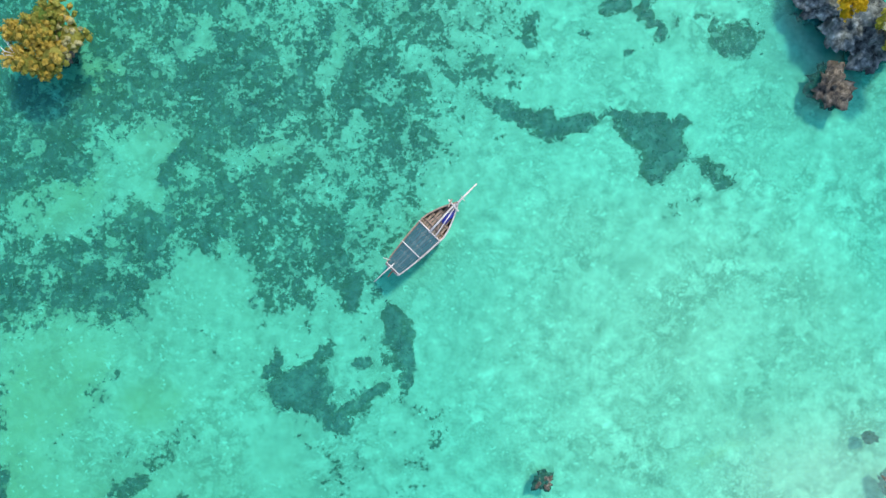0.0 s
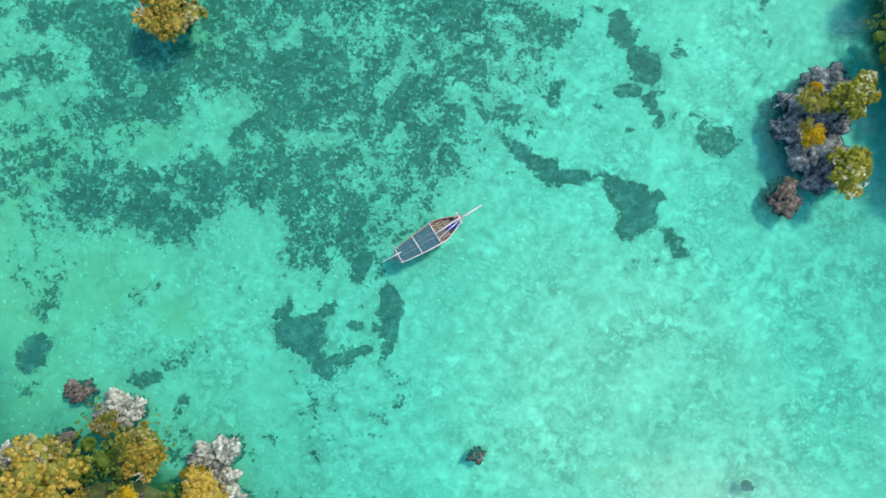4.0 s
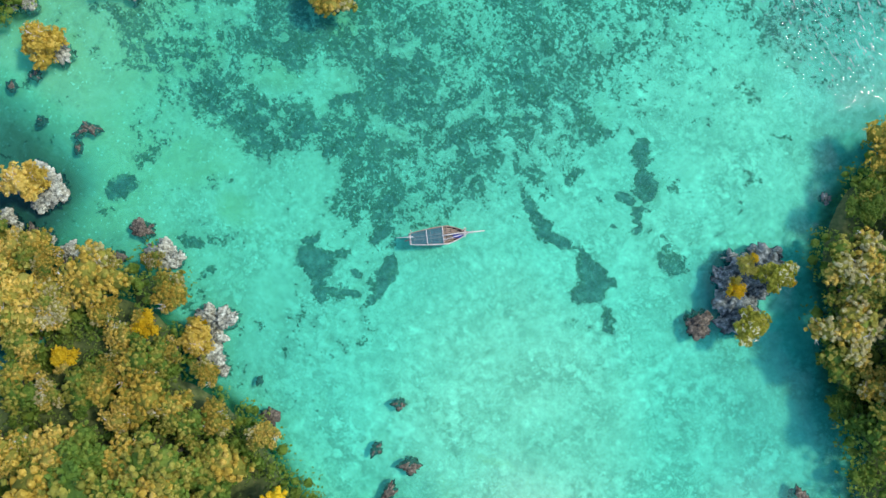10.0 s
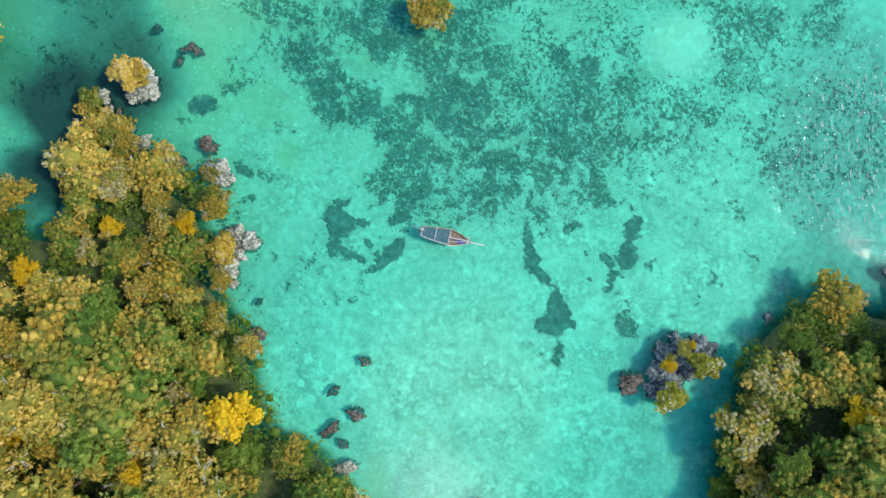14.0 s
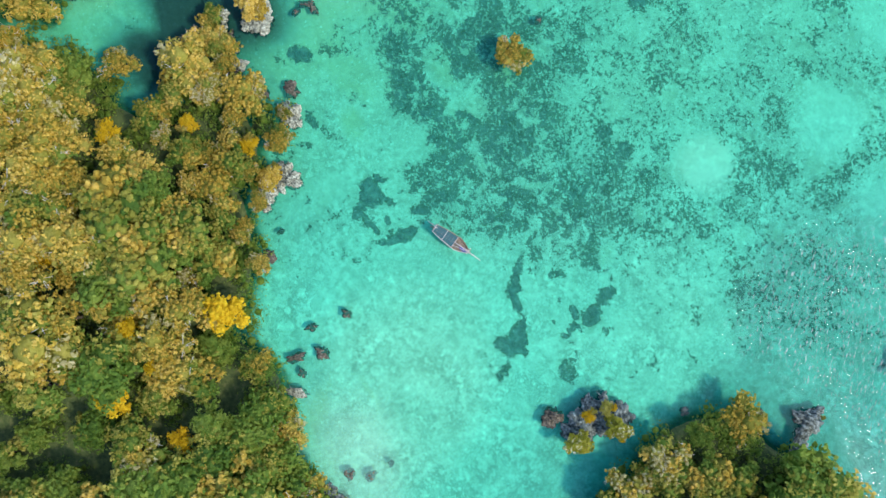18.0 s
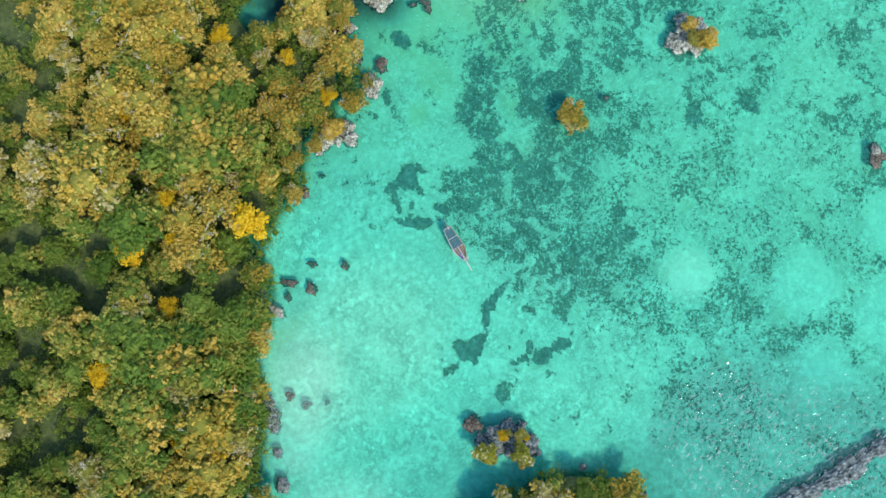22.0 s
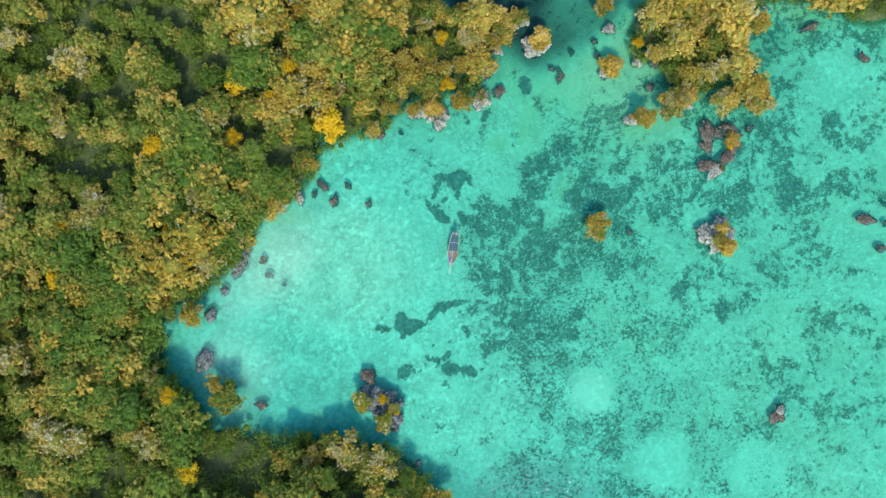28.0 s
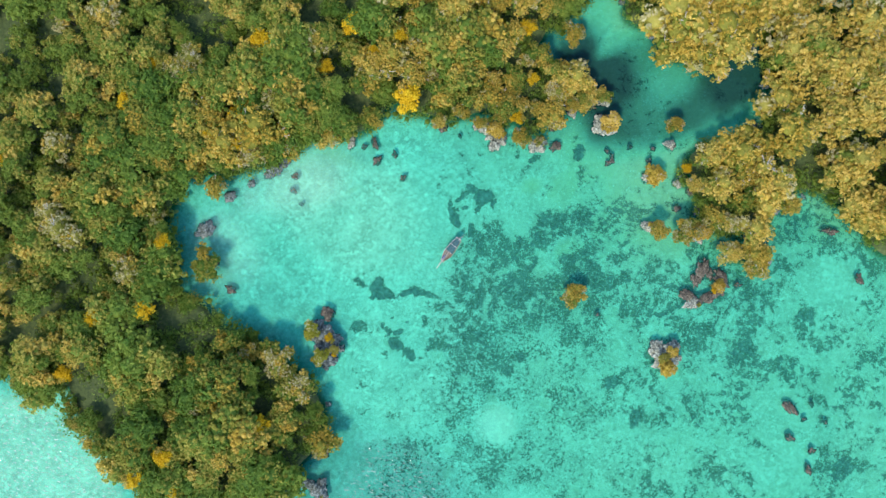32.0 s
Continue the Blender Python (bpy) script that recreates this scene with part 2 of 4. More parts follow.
haze = n.new("ShaderNodeBsdfDiffuse")
l.new(mix(n, l, milk, ramp(n, l, depth_shade, [(0.0, (0.10, 0.46, 0.36)), (0.5, (0.06, 0.38, 0.34)), (1.0, (0.02, 0.11, 0.13))]), (0.29, 0.57, 0.46)), haze.inputs[0])
body = n.new("ShaderNodeMixShader")
l.new(maths(n, l, "ADD", 0.085, maths(n, l, "MULTIPLY", milk, 0.20)), body.inputs[0])
l.new(clear.outputs[0], body.inputs[1])
l.new(haze.outputs[0], body.inputs[2])
fres = n.new("ShaderNodeFresnel")
fres.inputs["IOR"].default_value = 1.22
l.new(b.outputs[0], fres.inputs["Normal"])
# glints of the ripples, put in as white diffuse streaks on choppy water
turned = n.new("ShaderNodeMapping")
turned.inputs["Rotation"].default_value = (0, 0, radians(25))
l.new(n.new("ShaderNodeTexCoord").outputs["Object"], turned.inputs[0])
drawn = n.new("ShaderNodeMapping")
drawn.inputs["Scale"].default_value = (0.24, 1.0, 1.0)
l.new(turned.outputs[0], drawn.inputs[0])
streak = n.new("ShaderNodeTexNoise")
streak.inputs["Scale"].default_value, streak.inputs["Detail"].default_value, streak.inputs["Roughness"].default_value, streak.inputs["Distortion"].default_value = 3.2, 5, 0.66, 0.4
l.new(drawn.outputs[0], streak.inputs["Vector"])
glint_mask = maths(n, l, "MULTIPLY", maths(n, l, "SUBTRACT", streak.outputs["Fac"], 0.55), 9.0, True)
painted_glint = n.new("ShaderNodeBsdfDiffuse")
painted_glint.inputs[0].default_value = (0.72, 0.78, 0.76, 1)
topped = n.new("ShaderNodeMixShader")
l.new(maths(n, l, "MULTIPLY", maths(n, l, "MULTIPLY", glint_mask, maths(n, l, "POWER", chop, 1.8)), 0.58), topped.inputs[0])
blend = n.new("ShaderNodeMixShader")
l.new(fres.outputs[0], blend.inputs[0])
l.new(body.outputs[0], blend.inputs[1])
l.new(gloss.outputs[0], blend.inputs[2])
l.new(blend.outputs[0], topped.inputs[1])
l.new(painted_glint.outputs[0], topped.inputs[2])
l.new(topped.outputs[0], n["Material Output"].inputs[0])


def paint(name, color, rough=0.5, wear=0.35, size=0.25):
    m, n, l, p = material(name)
    v = tex(n, l, size, 5, 0.65)
    dark, light = tuple(c * (1 - wear) for c in color), tuple(min(1, c * (1 + wear * 0.6)) for c in color)
    l.new(ramp(n, l, v, [(0.32, dark), (0.5, color), (0.68, light)]), p.inputs["Base Color"])
    p.inputs["Roughness"].default_value = rough
    bump(n, l, tex(n, l, size * 0.3, 4), 0.25, 0.01, p)
    return m


# ---- mesh helpers ----
def mesh_of(name, verts, faces, mats, index=None, flat=True):
    """A mesh from arrays; all faces have the same number of corners."""
    verts, faces = np.asarray(verts, np.float32), np.asarray(faces, np.int32)
    me = bpy.data.meshes.new(name)
    me.vertices.add(len(verts))
    me.vertices.foreach_set("co", verts.ravel())
    k = faces.shape[1]
    me.loops.add(faces.size)
    me.loops.foreach_set("vertex_index", faces.ravel())
    me.polygons.add(len(faces))
    me.polygons.foreach_set("loop_start", np.arange(0, faces.size, k, dtype=np.int32))
    for m in mats:
        me.materials.append(m)
    if index is not None:
        me.polygons.foreach_set("material_index", np.asarray(index, np.int32))
    me.update(calc_edges=True)
    if not flat:
        me.polygons.foreach_set("use_smooth", np.ones(len(faces), bool))
    return me


def part(name, data, mat, parent, label=""):
    """Links a mesh or bmesh as one object under a thing or a part."""
    if isinstance(data, bmesh.types.BMesh):
        me = bpy.data.meshes.new(name)
        data.to_mesh(me)
        data.free()
        me.materials.append(mat)
        data = me
    ob = new(name, data)
    ob.parent = parent
    if label:
        ob["label"] = label
    return ob


def tube(points, radii, sides=6):
    """A tapered tube along points, as arrays of vertices and quads."""
    pts = [Vector(q) for q in points]
    verts, faces = [], []
    for i, q in enumerate(pts):
        way = (pts[min(i + 1, len(pts) - 1)] - pts[max(i - 1, 0)]).normalized()
        side = way.orthogonal().normalized()
        other = way.cross(side)
        for k in range(sides):
            a = 2 * math.pi * k / sides
            verts.append(q + (side * math.cos(a) + other * math.sin(a)) * radii[i])
    for i in range(len(pts) - 1):
        for k in range(sides):
            j = (k + 1) % sides
            faces.append((i * sides + k, i * sides + j, (i + 1) * sides + j, (i + 1) * sides + k))
    return np.array(verts), np.array(faces)


def merged(pieces):
    v, f, base = [], [], 0
    for a, b in pieces:
        v.append(a)
        f.append(b + base)
        base += len(a)
    return np.concatenate(v), np.concatenate(f)


def ball(subdivisions):
    bm = bmesh.new()
    bmesh.ops.create_icosphere(bm, subdivisions=subdivisions, radius=1)
    v = np.array([q.co for q in bm.verts])
    f = np.array([[c.index for c in q.verts] for q in bm.faces])
    bm.free()
    return v, f


BALL = {k: ball(k) for k in (1, 2, 3, 4)}

# ---- plan: wooded land, as overlapping rounds of x, y, radius ----
WOOD_MAIN = [(36, -69, 40), (82, -56, 37.4), (-6, -76, 39.1), (96, -5, 30.6), (62.6, 35, 24.2), (77, 22, 23.8), (-24, -40, 12.2), (14, -81, 39.6), (-21, -79, 29.4),
             (66, -67, 40), (58, 38, 22.4), (120, 6, 11), (91, -34, 30.5), (104, 17, 8), (52, -63, 39.3), (-8, -56, 25.2), (120, -75, 20), (72, -112, 14), (-37, -38, 5.5),
             (104, -96, 14), (38, -118, 12), (55, -109, 13), (21, -45, 15.4), (69, 32, 24.5), (-30, -69, 18.7), (-27, -29, 4.5), (-42, -90, 16), (-1, -116, 12), (118, -4, 16), (48.4, 37.6, 16), (-38.5, -36.5, 4.2), (-42, -34.4, 2.8), (-31.5, -30.5, 3.2)]
WOOD_WEST = [(-116, -28, 26), (-119, -2, 15.6), (-78, -6, 12.7), (-80, -52, 11.5), (-60, -66, 9.4), (-98, -15, 14.4), (-72, -53, 11.5), (-92, -52, 10.3), (-124, 16, 7.2),
             (-58, -78, 5.5), (-77, 11, 4.7), (-130, -50, 14), (-72, -13, 8.3), (-115, -16, 22.3), (-59, -56, 6.3), (-119, 10, 9.9), (-74, -2, 9.5), (-104, -60, 9),
             (-65.5, 1.5, 2.6), (-70, -45, 5.9), (-132, -30, 14), (-57, -88, 8), (-57, -73, 6.5), (-53, -64, 4.5), (-65, -11, 4.1), (-136, 2, 8), (-97, -34, 8.7), (-66, -84, 14), (-84, -74, 18)]


def land(x, y):
    """How far inside the wooded land a place lies, in metres; below zero in the water."""
    best = np.full(np.shape(x), -1e3)
    for a, b, r in WOOD_MAIN + WOOD_WEST:
        best = np.maximum(best, r - np.hypot(x - a, y - b))
    return best + 1.6 * (fractal(x, y, 7.0, 3) - 0.5)


def blobs(x, y, rows, grow=1.0):
    """Patches given as x, y, long radius, short radius, heading in degrees: 1 in the middle, 0 well outside."""
    out = np.zeros(np.shape(x))
    for a, b, long, short, turn in rows:
        c, s = math.cos(radians(turn)), math.sin(radians(turn))
        u, v = ((x - a) * c + (y - b) * s) / long, ((y - b) * c - (x - a) * s) / short
        out = np.maximum(out, (1.42 - np.hypot(u, v) / grow) / 0.8)
    return np.clip(out, 0, 1)


# dense seagrass: x, y, long, short, heading
MEADOWS_CHANNEL = [(5.6, 10.9, 2.5, 0.65, -22), (8.6, 9.7, 1.8, 1.1, -25), (10.9, 9.9, 1.7, 0.65, 12), (14.4, 10.3, 1.5, 0.65, -28), (17.3, 9.6, 2.5, 1.35, 0), (18.2, 7.8, 2.0, 1.5, -20), (17.3, 5.9, 1.1, 1.0, 0),
                   (12.2, 25.6, 2.1, 1.0, -60), (15.0, 22.6, 2.0, 1.5, -30), (13.8, 19.7, 1.4, 0.5, 10), (16.9, 18.9, 2.0, 0.5, -55)]
MEADOWS_BOAT = [(-3.9, -8.2, 2.5, 0.95, -80), (-4.7, -6.2, 1.1, 0.6, -80), (-3.4, -11.0, 1.3, 0.55, 70), (-12.6, -12.4, 2.8, 1.75, 15), (-10.4, -14.6, 1.7, 0.8, -40), (-9.3, -15.5, 1.1, 0.7, -60),
                (-7.2, -10.0, 0.95, 0.6, 20), (-6.2, -12.6, 1.4, 0.5, 35), (-8.4, -13.8, 1.1, 0.5, 0), (-14.6, -10.6, 1.2, 0.5, 60), (-10.6, -9.6, 1.0, 0.5, 40), (-8.0, -4.4, 1.4, 0.75, 95), (-38.8, -21.0, 2.2, 1.3, 70)]
MEADOWS_FADED = [(22.4, 5.8, 1.9, 0.8, -40), (24.2, 16.7, 2.2, 1.5, 10), (-16.2, 30.0, 1.8, 1.4, 0), (-12.6, 33.0, 1.7, 1.4, 0), (-39.4, 39.8, 2.4, 1.6, 20), (-44.2, 49.5, 2.8, 1.4, 60), (-9.0, -1.4, 3.4, 0.9, 110),
                 (-96.3, 69.5, 4.0, 2.6, 40), (-74, 36, 4.5, 2.6, 20), (-93, 29, 3.0, 2.0, 0)]
MEADOWS_FAR = [(-38.6, 39.6, 2.6, 2.0, 30), (-44.2, 49, 3.6, 2.0, 60), (-65, 37, 6.5, 5.0, 20), (-77, 37.5, 4, 3, 0), (-92, 29, 4.2, 3.4, 0),
               (-95, 73, 6, 5, 0), (-38.5, -21.8, 3.2, 1.5, 40), (-33, 74, 4, 2.5, 60), (-30, -4.5, 5, 1.8, 10), (-16, 13, 7, 4.0, 80), (-4, 9.5, 4.2, 3.4, 0), (-27, -3, 4, 1.6, 60),
               (-40, -14, 4.5, 1.6, 30), (-52, 17, 6, 4, 40), (-21, 4.5, 5, 2, 50), (-9, 3, 5.5, 1.2, 80)]
# clean sand inside the mottled part
CLEARINGS = [(-8.7, 46.8, 5.2, 4.6, 0), (-12.0, 69.5, 6.2, 5.6, 0), (-28.5, 82.5, 6, 5.4, 0), (4.2, 76.5, 5.8, 5, 0), (-11.5, 86, 6, 5, 0), (-26.6, 6.2, 3.0, 2.2, 30), (-33, 2.5, 2.9, 2.3, 0), (-21, -4.5, 4.2, 2.6, 30),
             (-30, -13, 4.2, 3.6, 0), (-58.6, 3, 6, 5, 0), (-82, 68, 8, 6, 0), (-18, -9.0, 3.6, 2.6, 0), (-100, 22, 8, 6, 0), (-84, 57, 6, 9, 0)]

# thin seagrass on open sand
THIN = [(19.8, 2.8, 2.6, 1.0, 20), (-39.2, -14.6, 4.2, 2.4, 70), (-28.9, -12.8, 3.0, 1.4, 50), (-41, -5, 4.0, 2.2, 20), (-37, -19, 2.6, 1.2, 40), (-3.2, -19.7, 4.2, 2.0, 75), (0.7, -26.5, 2.6, 1.6, 30), (-0.8, -15.5, 2.4, 1.4, 100)]
# belts of seagrass between the clearings, and turf north of the boat
BELT = [(-29, -3.6, 3.2, 1.3, 20), (-25.8, 1.2, 3.4, 1.2, 62), (-22.4, 6.4, 3.6, 1.4, 50), (-4.0, 8.6, 3.6, 2.8, 30), (-17.5, 13.5, 4.2, 2.6, 30), (-11, 17, 3.6, 2.4, 60), (-34.5, -5.2, 2.6, 1.0, 0), (-47, 13, 3.0, 1.8, 60), (-29.5, 0.4, 2.4, 0.9, 80), (-16, 21.5, 3, 1.6, 0), (-37, -2, 3.0, 1.0, 10), (-45, -4, 1.8, 1.3, 40), (-34.5, 8.5, 2.6, 1.6, 60), (-47, 4, 2.2, 1.0, 30), (-27.4, -20.8, 2.8, 0.9, 20), (-22.6, -22.6, 1.6, 0.9, 60)]
# wide dark turf out in the lagoon
TURF = [(-65, 31, 8, 5, 20), (-60, 20, 4, 3, 0), (-70, 50, 4, 7, 20), (-78, 29, 5, 4, 0), (-50, 12, 3.4, 3, 40), (-86, 42, 5, 7, 30), (-30, 27, 4, 3, 0), (-45, 22, 4, 2.4, 70), (-92, 70, 6, 4, 30)]
# greenish-beige silt on the sand
BEIGE = [(-33.2, 3.9, 3.6, 2.6, 20), (-41.7, -1.3, 3, 2.2, 60), (-24.8, -13.8, 2.4, 2.0, 0), (-33, -12.5, 4, 2.6, 30), (-29.5, 13.2, 2.6, 1.6, 30), (24, -28, 6, 1.6, -35), (22, -17.8, 2.6, 0.5, 20)]


def seabed_fields(x, y):
    inside = land(x, y)
    wx, wy = x + 2.4 * (fractal(x, y, 4.0, 1, 5, 0.66) - 0.5), y + 2.4 * (fractal(x, y, 4.0, 2, 5, 0.66) - 0.5)
    mx, my = 0.45 * x + 0.55 * wx, 0.45 * y + 0.55 * wy
    fx, fy = x + 9 * (fractal(x, y, 16, 4) - 0.5), y + 9 * (fractal(x, y, 16, 5) - 0.5)
    # mottled half north-west of a line past the boat
    off = -0.93 * (fx - 3) + 0.37 * (fy - 3)
    mottled = smooth(-4, 5, off) * smooth(-10, 1, fy - 0.12 * fx)
    grass = mottled * (0.47 + 0.06 * smooth(28, 14, np.hypot(x + 22, y - 9)) + 0.10 * smooth(0.3, 0.7, fractal(x, y, 9, 6)))
    grass = np.maximum(grass, 0.35 * smooth(-20, -2, off) * smooth(14, 24, y) * (0.6 + 0.8 * fractal(x, y, 6, 7)))
    grass = np.maximum(grass, 0.34 * smooth(-8, 4, off) * smooth(-30, -16, y) * smooth(0.35, 0.6, fractal(x, y, 7, 1)))
    grass = grass + 0.12 * smooth(-40, -8, off) * smooth(0.5, 0.72, fractal(x, y, 6, 7))
    grass = grass * (1 - 0.62 * blobs(fx * 0.3 + wx * 0.7, fy * 0.3 + wy * 0.7, CLEARINGS))
    grass = np.clip(grass + 0.06 * blobs(wx, wy, MEADOWS_FAR), 0, 0.70) - 0.06 * smooth(14, 7, np.hypot(x - 13, y - 38))
    grass = np.maximum(grass, 0.66 * smooth(0.72, 0.84, value_noise(wx, wy, 1.25, 3)) * smooth(-2, 4, x) * smooth(32, 27, x) * smooth(11, 17, y) * smooth(50, 40, y))
    grass = grass * (1 - 0.13 * smooth(20, 30, y))
    grass = np.maximum(grass, 0.37 * smooth(2, 10, -x - 0.2 * y) * smooth(0.35, 0.6, fractal(x, y, 7, 5)))
    grass = np.maximum(grass, 0.60 * blobs(wx, wy, TURF))
    grass = np.maximum(grass, 0.66 * blobs(wx, wy, BELT))
    grass = np.maximum(grass, 0.47 * blobs(wx, wy, THIN))
    grass = np.maximum(grass, 0.95 * blobs(mx, my, MEADOWS_CHANNEL + MEADOWS_BOAT, 1.16))
    grass = np.maximum(grass, 0.76 * blobs(mx, my, MEADOWS_FADED, 1.2))
    grass = grass * smooth(110, 85, y) + 0.3 * (1 - smooth(110, 85, y))
    silt = np.clip(1.0 * smooth(-20, -40, x - 0.3 * y) * smooth(-28, -6, inside) * (0.4 + 0.9 * fractal(x, y, 8, 3)) * smooth(16, 0, y) + 0.45 * blobs(wx, wy, BEIGE) + 0.26 * smooth(2, -26, x) * (0.4 + 1.2 * fractal(x, y, 10, 2)), 0, 0.75)
    return inside, np.clip(grass, 0, 1.3), silt


# ---- ground: one sheet, seabed and land, out to the horizon ----
def stretched(lo, hi, step, far):
    inner = np.arange(lo, hi + step, step)
    outer = np.array([8, 24, 60, 150, 400, 1000, far])
    return np.concatenate([lo - outer[::-1], inner, inner[-1] + outer])


def sheet(name, xs, ys, height, mat):
    gx, gy = np.meshgrid(xs, ys, indexing="ij")
    x, y = gx.ravel(), gy.ravel()
    nx, ny = len(xs), len(ys)
    i, j = np.meshgrid(np.arange(nx - 1), np.arange(ny - 1), indexing="ij")
    a = (i * ny + j).ravel()
    faces = np.stack([a, a + ny, a + ny + 1, a + 1], 1)
    me = mesh_of(name, np.stack([x, y, height(x, y)], 1), faces, [mat], flat=False)
    return me, x, y


def floor_height(x, y):
    inside = land(x, y)
    z = -1.5 + 0.35 * (fractal(x, y, 18, 0) - 0.5) + 0.10 * (fractal(x, y, 2.5, 1) - 0.5)
    z = z + 2.6 * smooth(1.8, 4.0, inside) + 0.5 * fractal(x, y, 3.0, 4) * smooth(2.5, 5, inside)
    return z


def lay(me, name, values):
    at = me.attributes.new(name, "FLOAT", "POINT")
    at.data.foreach_set("value", np.asarray(values, np.float32))


me, gx, gy = sheet("ground", stretched(-142, 136, 0.75, 2500), stretched(-128, 122, 0.75, 2500), floor_height, SEABED)
inside, grass, silt = seabed_fields(gx, gy)
lay(me, "grass", grass)
lay(me, "silt", silt)
lay(me, "speckle", 0.85 * smooth(14, 34, gy - 0.2 * gx) * smooth(-52, -30, gx))
lay(me, "pale", blobs(gx, gy, CLEARINGS[:5]) * (0.1 + 1.2 * fractal(gx, gy, 2.2, 2)))
lay(me, "land", smooth(1.0, 2.6, inside))
tagged(new("ground", me), "pale sandy seabed with dark seagrass, rising to wooded land", "seabed", kind="structure")


def water_fields(x, y):
    inside = land(x, y)
    wx, wy = x + 9 * (fractal(x, y, 8, 1) - 0.5), y + 9 * (fractal(x, y, 8, 2) - 0.5)
    d = 0.36 + 0.16 * (fractal(x, y, 22, 6) - 0.5)
    d = d - 0.12 * smooth(22, 8, np.hypot((x - 24) * 0.8, y + 12))          # shallow sand bay
    d = d + 0.03 * smooth(20, 4, np.hypot(x - 40, y - 8))           # channel beside the islet
    for a, b, r, k in ((-41, -50, 9, 0.5), (-44.4, -44, 9, 0.45), (-49.5, -38.8, 8, 0.45), (-85, -36, 14, 0.3), (-92, 3, 8, 0.2), (44, 22, 10, 0.05), (37, 34, 7, 0.10), (46, 8, 10, 0.03), (-34.4, -27.5, 3, 0.25)):
        d = d + k * smooth(r, r * 0.2, np.hypot(wx - a, wy - b))
    d = d + 0.04 * smooth(18, 36, x) - 0.13 * smooth(15, 4, np.hypot(x - 34, y + 22)) - 0.08 * smooth(12, 3, np.hypot(x - 50, y + 10)) - 0.10 * smooth(8, 3, np.hypot(x + 8.3, y - 46.5)) - 0.13 * smooth(-28, -46, x - 0.3 * y) * smooth(-26, -6, inside) * smooth(14, -4, y)
    creek = smooth(1.25, 0.7, np.hypot((x + 66 + 0.25 * (y + 37)) / 33, (y + 37 - 0.25 * (x + 66)) / 15) + 0.5 * (fractal(x, y, 9, 4) - 0.5))
    d = d + creek * (0.64 - 0.28 * smooth(10, 2, np.hypot(wx + 66, wy + 37)) - 0.15 * smooth(9, 3, np.hypot(wx + 58, wy + 30)) - 0.14 * smooth(7, 2, np.hypot(x + 58, y + 47)))
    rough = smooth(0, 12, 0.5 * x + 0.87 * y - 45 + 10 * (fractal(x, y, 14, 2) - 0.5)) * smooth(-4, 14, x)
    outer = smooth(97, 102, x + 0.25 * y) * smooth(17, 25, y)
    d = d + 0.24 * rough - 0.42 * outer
    # shade and undercut depth by the eastern bank and islet, put into the tint
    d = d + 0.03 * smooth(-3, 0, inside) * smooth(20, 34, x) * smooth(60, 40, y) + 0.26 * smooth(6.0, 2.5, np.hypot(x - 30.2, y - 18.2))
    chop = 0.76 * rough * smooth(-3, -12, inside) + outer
    cloud = fractal(x, y, 9, 3)
    milk = smooth(16, 4, np.hypot((x - 34) * 0.72, y + 23) + 9 * (cloud - 0.5)) + 0.8 * smooth(15, 4, np.hypot(x - 56, (y + 8) * 0.8) + 7 * (cloud - 0.5)) + 0.5 * outer
    return np.clip(d, 0, 1), np.clip(chop, 0, 1), np.clip(milk, 0, 1)


me, gx, gy = sheet("water", stretched(-142, 136, 2.0, 2500), stretched(-128, 122, 2.0, 2500), lambda x, y: 0 * x, WATER)
d, chop, milk = water_fields(gx, gy)
lay(me, "depth_shade", d)
lay(me, "chop", chop)
lay(me, "milk", milk)
water = tagged(new("water", me), "clear shallow turquoise lagoon water", "water", kind="structure")
water.visible_shadow = False

# ---- rocks ----
RNG = np.random.RandomState(11)


def rock_mesh(name, seed, mat, subdivisions=4, fret=1.0):
    """A fretted limestone mass: knobs, sharp furrows and a notch cut by the tide."""
    v, f = BALL[subdivisions]
    out = []
    for q in v:
        d = Vector(q)
        s = 1 + 0.5 * noise.noise(d * 1.3 + Vector((seed * 7, 0, 0))) + 0.22 * noise.noise(d * 2.9 + Vector((0, seed * 3, 0)))
        s -= 0.26 * fret * max(0, 1 - 5 * abs(noise.noise(d * 2.3 + Vector((0, 0, seed * 5)))))
        s -= 0.16 * max(0, 1 - 4 * abs(noise.noise(d * 5.1 + Vector((seed * 5, 0, 0)))))
        s += 0.20 * fret * (0.5 - 2 * abs(noise.noise(d * 6.3 + Vector((seed, 0, 0))))) + 0.20 * noise.noise(d * 14.0 + Vector((0, seed, 0)))
        w = d * s
        w.z = w.z * 0.8 if w.z > 0 else w.z * 0.6
        if -0.35 < w.z < 0.12:
            k = 1 - 0.16 * (1 - abs(w.z + 0.1) / 0.25)
            w.x, w.y = w.x * k, w.y * k
        out.append(w)
    return mesh_of(name, np.array(out), f, [mat], flat=True)


ROCKS = {k: [rock_mesh("rock", s + 10 * i, m, 4) for s in range(4)] for i, (k, m) in enumerate((("grey", ROCK_GREY), ("pale", ROCK_PALE), ("brown", ROCK_BROWN)))}
PEBBLES = {k: [rock_mesh("rock", s + 10 * i + 40, m, 3, 1.7) for s in range(4)] for i, (k, m) in enumerate((("grey", ROCK_GREY), ("pale", ROCK_PALE), ("brown", ROCK_BROWN)))}
ROCK_LABEL = {"grey": "jagged dark grey limestone rock rising from the water", "pale": "pale weathered limestone rock at the water's edge", "brown": "low reddish-brown rock in shallow water"}


